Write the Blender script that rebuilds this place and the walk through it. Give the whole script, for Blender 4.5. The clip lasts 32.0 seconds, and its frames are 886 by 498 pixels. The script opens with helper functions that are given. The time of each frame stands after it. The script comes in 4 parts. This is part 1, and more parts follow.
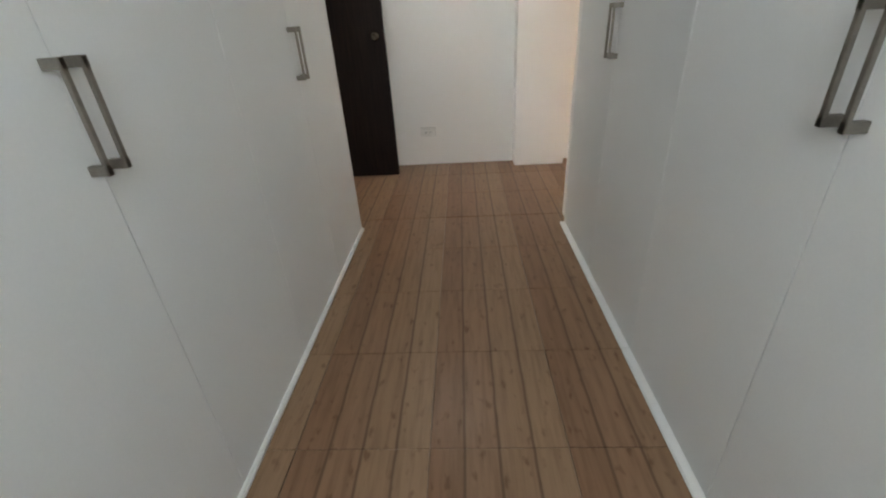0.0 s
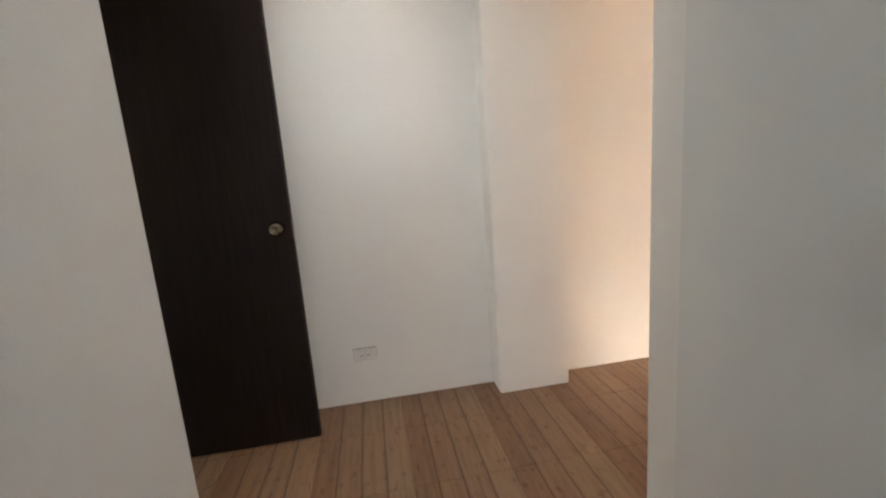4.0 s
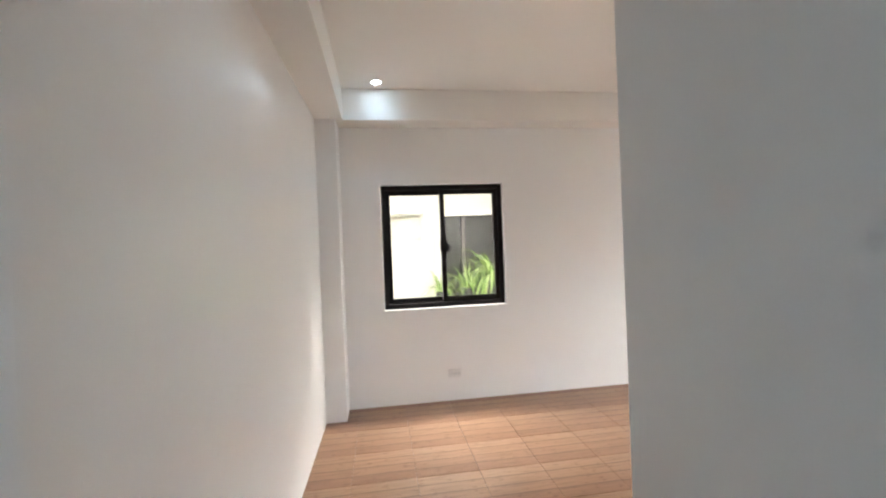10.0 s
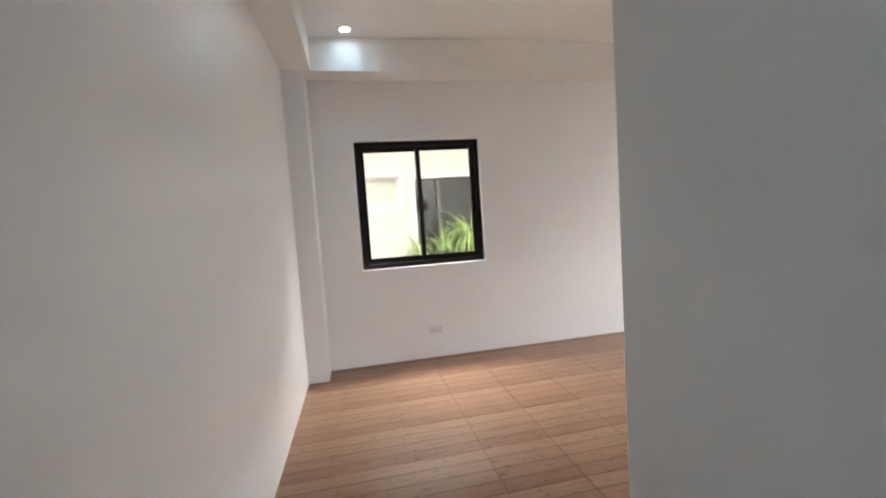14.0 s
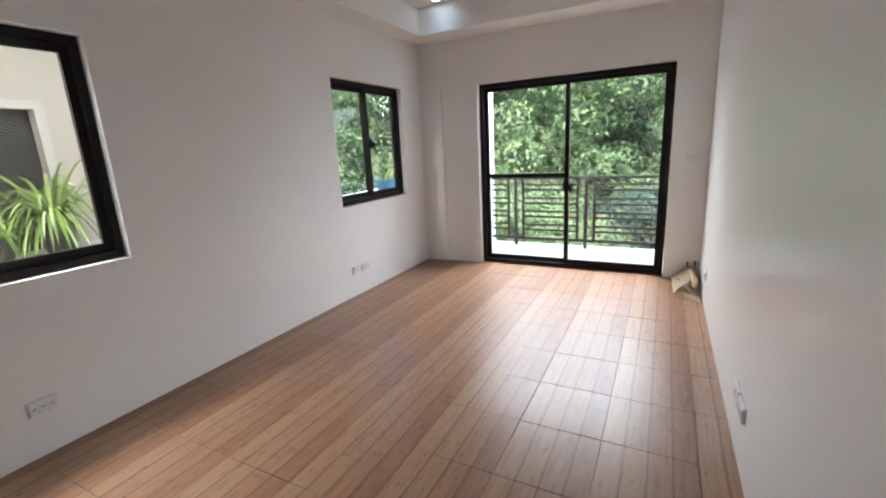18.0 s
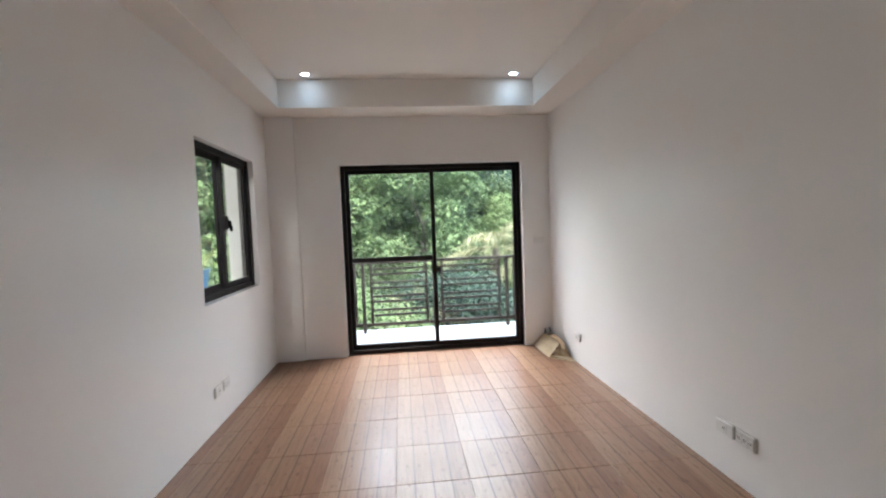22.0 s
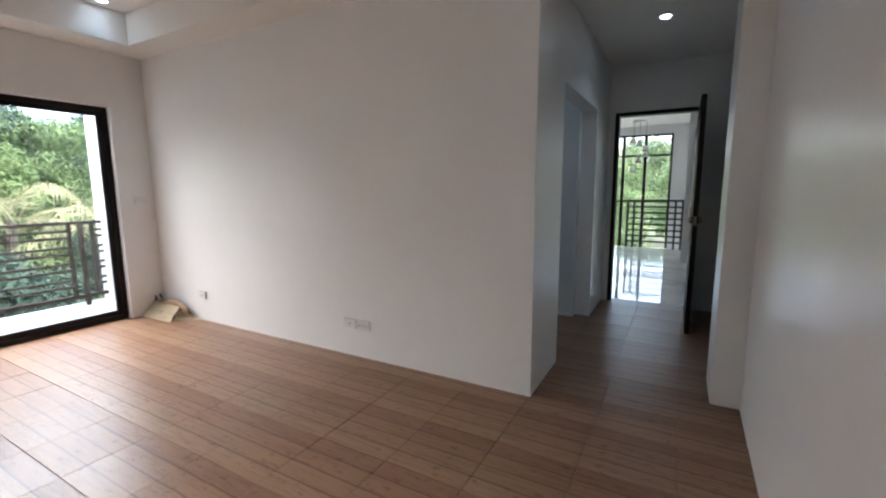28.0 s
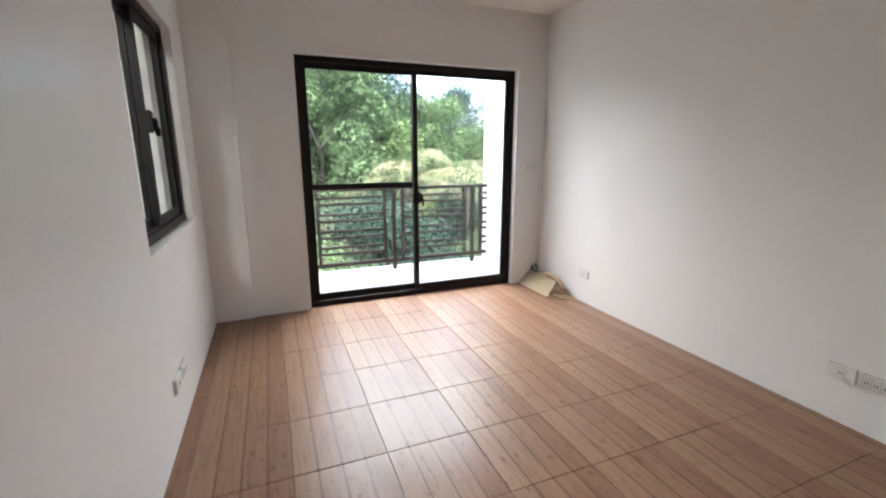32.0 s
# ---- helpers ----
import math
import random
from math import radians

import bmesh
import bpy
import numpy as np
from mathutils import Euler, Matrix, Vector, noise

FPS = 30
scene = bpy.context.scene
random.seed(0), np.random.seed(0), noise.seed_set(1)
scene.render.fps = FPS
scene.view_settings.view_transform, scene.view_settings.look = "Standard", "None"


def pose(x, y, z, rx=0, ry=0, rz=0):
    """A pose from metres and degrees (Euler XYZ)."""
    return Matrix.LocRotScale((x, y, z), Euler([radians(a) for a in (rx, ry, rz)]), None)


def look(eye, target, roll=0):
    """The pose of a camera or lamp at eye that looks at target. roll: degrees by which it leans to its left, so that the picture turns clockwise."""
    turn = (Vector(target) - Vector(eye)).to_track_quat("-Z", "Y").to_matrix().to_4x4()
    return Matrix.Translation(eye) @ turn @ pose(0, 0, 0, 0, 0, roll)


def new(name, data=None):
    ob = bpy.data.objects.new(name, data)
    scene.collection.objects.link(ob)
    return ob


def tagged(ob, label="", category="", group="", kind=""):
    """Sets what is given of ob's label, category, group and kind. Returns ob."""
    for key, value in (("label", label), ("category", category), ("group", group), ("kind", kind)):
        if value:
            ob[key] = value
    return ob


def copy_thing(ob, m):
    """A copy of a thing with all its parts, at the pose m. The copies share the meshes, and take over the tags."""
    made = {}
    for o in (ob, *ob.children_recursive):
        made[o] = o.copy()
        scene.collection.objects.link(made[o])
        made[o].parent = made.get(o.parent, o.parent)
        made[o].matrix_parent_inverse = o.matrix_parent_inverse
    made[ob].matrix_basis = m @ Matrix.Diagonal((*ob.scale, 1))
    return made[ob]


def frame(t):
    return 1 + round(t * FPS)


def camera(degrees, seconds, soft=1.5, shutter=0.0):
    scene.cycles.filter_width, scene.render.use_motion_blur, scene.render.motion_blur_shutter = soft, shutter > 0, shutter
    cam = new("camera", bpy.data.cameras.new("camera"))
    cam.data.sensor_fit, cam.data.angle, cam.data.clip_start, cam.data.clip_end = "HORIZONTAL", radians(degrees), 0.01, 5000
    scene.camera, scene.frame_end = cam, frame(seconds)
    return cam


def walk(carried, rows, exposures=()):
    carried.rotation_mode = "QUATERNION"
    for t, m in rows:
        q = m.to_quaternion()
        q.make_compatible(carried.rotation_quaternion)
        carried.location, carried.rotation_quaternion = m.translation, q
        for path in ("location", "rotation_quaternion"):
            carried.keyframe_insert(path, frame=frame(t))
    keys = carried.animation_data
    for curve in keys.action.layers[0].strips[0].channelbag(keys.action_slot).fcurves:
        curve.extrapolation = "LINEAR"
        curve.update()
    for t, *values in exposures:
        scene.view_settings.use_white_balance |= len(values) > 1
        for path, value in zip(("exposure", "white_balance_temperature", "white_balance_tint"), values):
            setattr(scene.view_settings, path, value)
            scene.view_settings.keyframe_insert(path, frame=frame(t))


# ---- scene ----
cam = camera(92.1, 32.0, soft=2.1)
PATH = [
    (0, (-1.233, -2.47, 1.116), (-1.346, -0.717, 0.161), -3.7),
    (0.5, (-1.214, -2.432, 1.211), (-1.237, -0.488, 0.738), -3.9),
    (1, (-1.216, -2.404, 1.276), (-1.221, -0.421, 1.012), -3.1),
    (1.5, (-1.244, -2.305, 1.302), (-1.221, -0.316, 1.096), -2.5),
    (2, (-1.244, -2.039, 1.314), (-1.211, -0.049, 1.116), -2.6),
    (2.5, (-1.268, -1.826, 1.334), (-1.253, 0.162, 1.113), -2.3),
    (4.5, (-1.462, -0.827, 1.194), (-0.94, 1.063, 0.796), -4.5),
    (5, (-1.491, -0.562, 1.196), (-0.709, 1.226, 0.759), -3.8),
    (5.5, (-1.427, -0.317, 1.221), (-0.315, 1.239, 0.634), -2.3),
    (6, (-1.35, -0.13, 1.216), (0.121, 1.026, 0.509), -2.5),
    (6.5, (-1.288, 0.121, 1.265), (0.376, 0.891, 0.466), -3.3),
    (7, (-1.202, 0.296, 1.252), (0.566, 0.739, 0.427), -1.2),
    (7.5, (-1.082, 0.449, 1.322), (0.702, 0.74, 0.467), -2.9),
    (8, (-1.005, 0.517, 1.368), (0.792, 0.549, 0.49), -2.4),
    (8.5, (-0.958, 0.511, 1.463), (0.877, 0.272, 0.707), -1.4),
    (9, (-0.983, 0.575, 1.467), (0.933, 0.292, 0.966), -2.3),
    (9.5, (-0.959, 0.626, 1.496), (1.003, 0.304, 1.281), -2.4),
    (10, (-0.959, 0.584, 1.471), (1.019, 0.29, 1.459), -2.3),
    (10.5, (-0.952, 0.643, 1.607), (1.023, 0.345, 1.705), -2.6),
    (11, (-0.988, 0.556, 1.529), (0.963, 0.314, 1.895), -3.2),
    (11.5, (-0.991, 0.56, 1.56), (0.94, 0.317, 2.021), -3.9),
    (12, (-0.985, 0.563, 1.573), (0.938, 0.314, 2.061), -4.4),
    (12.5, (-0.986, 0.557, 1.538), (0.941, 0.309, 2.012), -4.2),
    (13, (-0.959, 0.587, 1.477), (1.009, 0.321, 1.716), -3.8),
    (13.5, (-0.958, 0.623, 1.4), (1.019, 0.322, 1.361), -3.9),
    (15.5, (-0.359, 0.617, 1.27), (1.38, -0.278, 0.853), -2.6),
    (16, (-0.155, 0.655, 1.319), (1.328, -0.608, 0.864), -2.1),
    (16.5, (-0.075, 0.667, 1.367), (1.291, -0.713, 0.886), -2.6),
    (17, (0.107, 0.654, 1.396), (1.327, -0.85, 0.9), -3.3),
    (17.5, (0.247, 0.662, 1.405), (1.21, -1.02, 0.913), -3.4),
    (18, (0.362, 0.675, 1.411), (1.264, -1.049, 0.95), -2.9),
    (18.5, (0.517, 0.709, 1.426), (1.287, -1.086, 0.996), -3.3),
    (19, (0.596, 0.715, 1.411), (1.147, -1.157, 0.974), -2.2),
    (19.5, (0.727, 0.665, 1.403), (1.007, -1.264, 0.957), -3.1),
    (20, (0.917, 0.606, 1.408), (1.153, -1.332, 0.971), -2.6),
    (20.5, (1.139, 0.637, 1.427), (1.269, -1.345, 1.195), -0.8),
    (21, (1.325, 0.672, 1.426), (1.339, -1.323, 1.294), -0.1),
    (21.5, (1.486, 0.648, 1.392), (1.45, -1.349, 1.278), -0.4),
    (22, (1.681, 0.615, 1.392), (1.49, -1.373, 1.287), -2.2),
    (22.5, (1.854, 0.615, 1.392), (1.546, -1.359, 1.291), -1.7),
    (23, (2.095, 0.678, 1.39), (1.697, -1.277, 1.254), -2.4),
    (23.5, (2.291, 0.666, 1.362), (1.874, -1.28, 1.163), -1.6),
    (24, (2.455, 0.576, 1.364), (1.95, -1.345, 1.126), -1.9),
    (24.5, (2.523, 0.541, 1.356), (1.801, -1.306, 1.096), -1.0),
    (25, (2.607, 0.559, 1.354), (1.513, -1.088, 1.054), 0.4),
    (25.5, (2.597, 0.614, 1.363), (1.315, -0.889, 1.048), 1.2),
    (27.5, (2.496, 0.728, 1.289), (0.899, -0.439, 1.0), 0.3),
    (28, (2.477, 0.755, 1.301), (0.746, -0.207, 1.021), -0.3),
    (28.5, (2.467, 0.773, 1.301), (0.665, -0.053, 1.032), -0.7),
    (29, (2.469, 0.753, 1.297), (0.701, -0.143, 1.03), -0.8),
    (29.5, (2.485, 0.695, 1.316), (0.981, -0.591, 1.022), -1.4),
    (30, (2.471, 0.66, 1.324), (1.411, -1.007, 1.012), -0.7),
    (30.5, (2.557, 0.476, 1.304), (1.665, -1.285, 0.978), 1.1),
    (31, (2.623, 0.224, 1.313), (1.755, -1.549, 0.988), 0.6),
    (31.5, (2.569, -0.085, 1.318), (1.725, -1.868, 0.988), 0.0),
    (32, (2.563, -0.391, 1.326), (1.839, -2.204, 0.891), -0.1),
]
# seconds, stops, kelvin, tint: exposure and white balance along the walk
EXPO = [(0.0, 6.65, 8800, 16), (1.0, 6.6, 9800, 22), (2.5, 6.7, 10000, 23), (4.5, 6.5, 8900, 19), (6.0, 6.25, 8400, 17), (8.0, 5.75, 6800, 11), (11.0, 5.75, 6400, 7), (13.0, 5.65, 6400, 8), (16.0, 5.08, 6100, 8), (18.0, 4.9, 6100, 8), (25.0, 4.80, 6150, 8), (28.0, 4.84, 6250, 10), (29.2, 4.84, 6250, 10), (30.0, 4.85, 6150, 8), (32.0, 4.80, 6150, 8)]
walk(cam, [(t, look(eye, target, roll)) for t, eye, target, roll in PATH], EXPO)


# ---------------------------------------------------------------- light
world = bpy.data.worlds.new("sky")
scene.world = world
world.use_nodes = True
_nt = world.node_tree
_sky = _nt.nodes.new("ShaderNodeTexSky")
_sky.sky_type = "NISHITA"
_sky.sun_disc = False
_sky.sun_elevation = radians(66)
_sky.sun_rotation = radians(353)
_sky.air_density, _sky.dust_density, _sky.ozone_density = 1.0, 6.0, 0.6
_bg = _nt.nodes["Background"]
_nt.links.new(_sky.outputs[0], _bg.inputs[0])
_bg.inputs[1].default_value = 0.068

sun = new("sun", bpy.data.lights.new("sun", "SUN"))
sun.data.energy, sun.data.angle, sun.data.color = 0.2, radians(20), (1.0, 0.96, 0.9)
sun.matrix_world = look((-0.5, 4, 9), (0, 0, 0))


# added lamp panel above and outside the balcony door, boosting the overcast sky's light
door_fill = new("door_fill_panel", bpy.data.lights.new("door_fill_panel", "AREA"))
door_fill.data.shape, door_fill.data.size, door_fill.data.size_y = "RECTANGLE", 5.0, 3.4
door_fill.data.energy, door_fill.data.color = 36.0, (1.0, 0.99, 0.97)
door_fill.matrix_world = look((1.32, -7.4, 4.4), (1.32, -2.5, 0.3))
# added lamp over the gap outside the first window, boosting its strip of sky
window_lamp = new("window_fill_panel", bpy.data.lights.new("window_fill_panel", "AREA"))
window_lamp.data.shape, window_lamp.data.size, window_lamp.data.size_y = "RECTANGLE", 1.8, 0.36
window_lamp.data.energy, window_lamp.data.color = 4.8, (1.0, 0.97, 0.92)
window_lamp.matrix_world = look((3.85, -0.03, 2.80), (2.2, 0.15, 1.2))
# added lamp in the closet corridor's unseen window, standing in for daylight
closet_lamp = new("closet_fill_panel", bpy.data.lights.new("closet_fill_panel", "AREA"))
closet_lamp.data.shape, closet_lamp.data.size, closet_lamp.data.size_y = "RECTANGLE", 1.1, 0.9
closet_lamp.data.energy, closet_lamp.data.color = 0.32, (0.57, 0.78, 1.0)
closet_lamp.matrix_world = look((-1.264, -3.68, 1.95), (-1.264, 0.0, 1.75))


# ---------------------------------------------------------------- materials


class Nodes:
    """Short hand for building a node material."""

    def __init__(self, name):
        self.mat = bpy.data.materials.new(name)
        self.mat.use_nodes = True
        self.tree = self.mat.node_tree
        self.bsdf = self.tree.nodes["Principled BSDF"]

    def add(self, kind, *links, **values):
        node = self.tree.nodes.new(kind)
        for key, value in values.items():
            if key.startswith("in_"):
                node.inputs[int(key[3:])].default_value = value
            elif key == "op":
                node.operation = value
            elif key == "blend":
                node.blend_type = value
            elif key == "kind":
                node.data_type = value
        for slot, source in links:
            self.tree.links.new(source, node.inputs[slot])
        return node

    def math(self, op, a, b=None):
        node = self.tree.nodes.new("ShaderNodeMath")
        node.operation = op
        for n, v in enumerate((a, b)):
            if v is None:
                continue
            if isinstance(v, (int, float)):
                node.inputs[n].default_value = v
            else:
                self.tree.links.new(v, node.inputs[n])
        return node.outputs[0]

    def ramp(self, fac, stops):
        node = self.tree.nodes.new("ShaderNodeValToRGB")
        while len(node.color_ramp.elements) < len(stops):
            node.color_ramp.elements.new(0.5)
        for el, (pos, col) in zip(node.color_ramp.elements, stops):
            el.position, el.color = pos, (*col, 1)
        self.tree.links.new(fac, node.inputs[0])
        return node.outputs[0]

    def mix(self, fac, a, b, blend="MIX"):
        node = self.tree.nodes.new("ShaderNodeMix")
        node.data_type, node.blend_type = "RGBA", blend
        for slot, v in ((0, fac), (6, a), (7, b)):
            if isinstance(v, (int, float)):
                node.inputs[slot].default_value = v
            elif isinstance(v, tuple):
                node.inputs[slot].default_value = (*v, 1)
            else:
                self.tree.links.new(v, node.inputs[slot])
        return node.outputs[2]

    def noise(self, scale, detail=3.0, rough=0.5, vector=None):
        node = self.tree.nodes.new("ShaderNodeTexNoise")
        node.inputs["Scale"].default_value = scale
        node.inputs["Detail"].default_value = detail
        node.inputs["Roughness"].default_value = rough
        if vector is None:
            vector = self.tree.nodes.new("ShaderNodeTexCoord").outputs["Object"]
        self.tree.links.new(vector, node.inputs["Vector"])
        return node.outputs[0]

    def scaled(self, x, y, z, offset=None):
        tc = self.tree.nodes.new("ShaderNodeTexCoord")
        mp = self.tree.nodes.new("ShaderNodeMapping")
        mp.inputs["Scale"].default_value = (x, y, z)
        self.tree.links.new(tc.outputs["Object"], mp.inputs["Vector"])
        if offset is not None:
            self.tree.links.new(offset, mp.inputs["Location"])
        return mp.outputs[0]

    def bump(self, height, strength=0.2, distance=0.002):
        node = self.tree.nodes.new("ShaderNodeBump")
        node.inputs["Strength"].default_value = strength
        node.inputs["Distance"].default_value = distance
        self.tree.links.new(height, node.inputs["Height"])
        self.tree.links.new(node.outputs[0], self.bsdf.inputs["Normal"])

    def set(self, colour=None, rough=None, metal=None, spec=None):
        for key, v in (("Base Color", colour), ("Roughness", rough), ("Metallic", metal), ("Specular IOR Level", spec)):
            if v is None:
                continue
            if isinstance(v, tuple):
                self.bsdf.inputs[key].default_value = (*v, 1)
            elif isinstance(v, (int, float)):
                self.bsdf.inputs[key].default_value = v
            else:
                self.tree.links.new(v, self.bsdf.inputs[key])
        return self.mat


def mottled(name, dark, light, scale=3.0, fine=60.0, rough=(0.4, 0.6), metal=0.0, bump=0.1, depth=0.001, spec=0.5):
    """A surface that varies at two scales, in colour, gloss and relief."""
    n = Nodes(name)
    broad, grain = n.noise(scale, 4.0), n.noise(fine, 3.0)
    both = n.math("ADD", n.math("MULTIPLY", broad, 0.65), n.math("MULTIPLY", grain, 0.35))
    n.set(n.ramp(both, [(0.3, dark), (0.7, light)]), metal=metal, spec=spec)
    r = n.math("ADD", rough[0], n.math("MULTIPLY", broad, rough[1] - rough[0]))
    n.set(rough=r)
    n.bump(grain, bump, depth)
    return n.mat


PAINT = mottled("wall_paint", (0.80, 0.785, 0.77), (0.84, 0.825, 0.81), 1.4, 220, (0.28, 0.36), bump=0.08, depth=0.0006)
CEILING = mottled("ceiling_paint", (0.80, 0.77, 0.73), (0.84, 0.81, 0.77), 1.2, 180, (0.5, 0.7), bump=0.08, depth=0.0006)
LAMINATE = mottled("white_laminate", (0.70, 0.71, 0.71), (0.75, 0.755, 0.75), 2.0, 140, (0.38, 0.5), bump=0.05, depth=0.0004)
ALUMINIUM = mottled("black_aluminium", (0.007, 0.0045, 0.0045), (0.012, 0.008, 0.008), 5, 200, (0.42, 0.6), bump=0.04, depth=0.0003, spec=0.25)
NICKEL = mottled("brushed_nickel", (0.20, 0.18, 0.16), (0.30, 0.27, 0.24), 20, 300, (0.35, 0.5), metal=0.9, bump=0.05, depth=0.0002)
# grey that draws in the shadow edges of the outlets
SHADEPLASTIC = mottled("grey_shade_plastic", (0.44, 0.43, 0.41), (0.52, 0.51, 0.49), 10, 200, (0.4, 0.5), bump=0.03, depth=0.0003)
PLASTIC = mottled("white_plastic", (0.73, 0.72, 0.70), (0.79, 0.78, 0.76), 10, 200, (0.3, 0.4), bump=0.03, depth=0.0003)
RAILPAINT = mottled("brown_grey_rail_paint", (0.022, 0.018, 0.016), (0.034, 0.027, 0.023), 6, 120, (0.5, 0.7), bump=0.1, depth=0.0006, spec=0.25)
BLACKRAIL = mottled("black_rail_paint", (0.012, 0.011, 0.011), (0.022, 0.02, 0.02), 6, 120, (0.35, 0.5), bump=0.08, depth=0.0005)
WHITEOUT = mottled("white_exterior_render", (0.72, 0.72, 0.71), (0.82, 0.82, 0.81), 2, 90, (0.6, 0.8), bump=0.2, depth=0.002)
CREAM = mottled("cream_exterior_render", (0.33, 0.29, 0.238), (0.38, 0.336, 0.278), 1.5, 80, (0.7, 0.85), bump=0.25, depth=0.002)
TRIM = mottled("off_white_trim", (0.36, 0.33, 0.288), (0.41, 0.378, 0.335), 2, 90, (0.6, 0.8), bump=0.1, depth=0.001)
BROWNSASH = mottled("brown_aluminium", (0.05, 0.04, 0.035), (0.08, 0.065, 0.055), 5, 150, (0.4, 0.5), bump=0.05, depth=0.0004)
CONCRETE = mottled("grey_concrete", (0.33, 0.32, 0.30), (0.46, 0.45, 0.42), 2.5, 60, (0.7, 0.9), bump=0.4, depth=0.003)
BARK = mottled("grey_brown_bark", (0.022, 0.019, 0.015), (0.05, 0.043, 0.035), 6, 40, (0.8, 0.95), bump=0.7, depth=0.02)
GROUND = mottled("grassy_soil", (0.035, 0.05, 0.02), (0.09, 0.10, 0.045), 0.4, 6, (0.85, 0.95), bump=0.6, depth=0.03)
CARD = mottled("brown_cardboard", (0.40, 0.28, 0.16), (0.54, 0.40, 0.25), 8, 120, (0.7, 0.85), bump=0.2, depth=0.001)
CARDPALE = mottled("pale_cardboard", (0.60, 0.48, 0.31), (0.70, 0.58, 0.40), 6, 110, (0.65, 0.8), bump=0.12, depth=0.0008)
GROUT = mottled("brown_grout", (0.16, 0.10, 0.068), (0.22, 0.145, 0.10), 6, 120, (0.8, 0.9), bump=0.2, depth=0.001)


def wood_stain():
    n = Nodes("dark_stained_wood")
    v = n.scaled(22, 22, 1.2)
    g = n.noise(3.0, 6.0, 0.6, v)
    n.set(n.ramp(g, [(0.3, (0.007, 0.0025, 0.002)), (0.7, (0.016, 0.007, 0.006))]), rough=0.55, spec=0.15)
    n.bump(g, 0.12, 0.001)
    return n.mat


DARKWOOD = wood_stain()
KNOBMETAL = mottled("antique_knob_metal", (0.11, 0.09, 0.07), (0.20, 0.165, 0.13), 30, 300, (0.16, 0.26), metal=0.95, bump=0.03, depth=0.0002)


def tile_stuff():
    """Wood-look ceramic: four boards on a tile, dark lines between them, grain along y."""
    n = Nodes("wood_look_tile")
    tc = n.tree.nodes.new("ShaderNodeTexCoord").outputs["Object"]
    sep = n.add("ShaderNodeSeparateXYZ", (0, tc))
    rnd = n.tree.nodes.new("ShaderNodeObjectInfo").outputs["Random"]
    wave = n.math("MULTIPLY", n.math("SUBTRACT", n.noise(7.0, 2.0, 0.5), 0.5), 0.009)
    u = n.math("MULTIPLY", n.math("ADD", n.math("ADD", sep.outputs[0], wave), 0.2017), 9.916)
    board = n.math("FLOOR", u)
    part_u = n.math("FRACT", u)
    comb = n.add("ShaderNodeCombineXYZ", (0, board), (1, n.math("MULTIPLY", rnd, 37.0)))
    white = n.tree.nodes.new("ShaderNodeTexWhiteNoise")
    white.noise_dimensions = "2D"
    n.tree.links.new(comb.outputs[0], white.inputs["Vector"])
    own = white.outputs["Value"]
    tone = n.math("ADD", n.math("MULTIPLY", n.math("ADD", board, 0.5), 0.25), n.math("MULTIPLY", n.math("SUBTRACT", own, 0.5), 0.05))
    shift = n.add("ShaderNodeCombineXYZ", (0, n.math("MULTIPLY", own, 19.0)), (1, n.math("MULTIPLY", rnd, 23.0)))
    mp = n.tree.nodes.new("ShaderNodeMapping")
    mp.inputs["Scale"].default_value = (30, 2.0, 1)
    n.tree.links.new(tc, mp.inputs["Vector"])
    n.tree.links.new(shift.outputs[0], mp.inputs["Location"])
    grain = n.noise(1.6, 6.0, 0.62, mp.outputs[0])
    mp2 = n.tree.nodes.new("ShaderNodeMapping")
    mp2.inputs["Scale"].default_value = (15, 7, 1)
    n.tree.links.new(tc, mp2.inputs["Vector"])
    n.tree.links.new(shift.outputs[0], mp2.inputs["Location"])
    knot = n.noise(2.2, 2.0, 0.5, mp2.outputs[0])
    col = n.ramp(tone, [(0.08, (0.221, 0.117, 0.071)), (0.30, (0.249, 0.138, 0.086)), (0.42, (0.255, 0.143, 0.089)), (0.64, (0.268, 0.157, 0.098)), (0.86, (0.284, 0.171, 0.108))])
    streak = n.ramp(grain, [(0.28, (0.72, 0.69, 0.66)), (0.55, (1.0, 1.0, 1.0)), (0.78, (1.06, 1.05, 1.04))])
    col = n.mix(1.0, col, streak, "MULTIPLY")
    spots = n.ramp(knot, [(0.60, (1, 1, 1)), (0.72, (0.68, 0.62, 0.58))])
    col = n.mix(1.0, col, spots, "MULTIPLY")
    edge = n.math("ABSOLUTE", n.math("SUBTRACT", part_u, 0.5))
    line = n.add("ShaderNodeMapRange", (0, edge), in_1=0.435, in_2=0.475).outputs[0]
    inner = n.math("LESS_THAN", n.math("ABSOLUTE", sep.outputs[0]), 0.19)
    line = n.math("MULTIPLY", line, inner)
    col = n.mix(n.math("MULTIPLY", line, 0.66), col, (0.085, 0.045, 0.028))
    # some tiles came out of the kiln glossier than others
    gloss = n.math("ADD", 0.27, n.math("MULTIPLY", rnd, 0.08))
    n.set(col, rough=n.math("ADD", gloss, n.math("MULTIPLY", grain, 0.06)), spec=0.21)
    h = n.math("SUBTRACT", n.math("MULTIPLY", grain, 0.02), n.math("MULTIPLY", line, 0.15))
    n.bump(h, 0.25, 0.0008)
    return n.mat


TILE = tile_stuff()


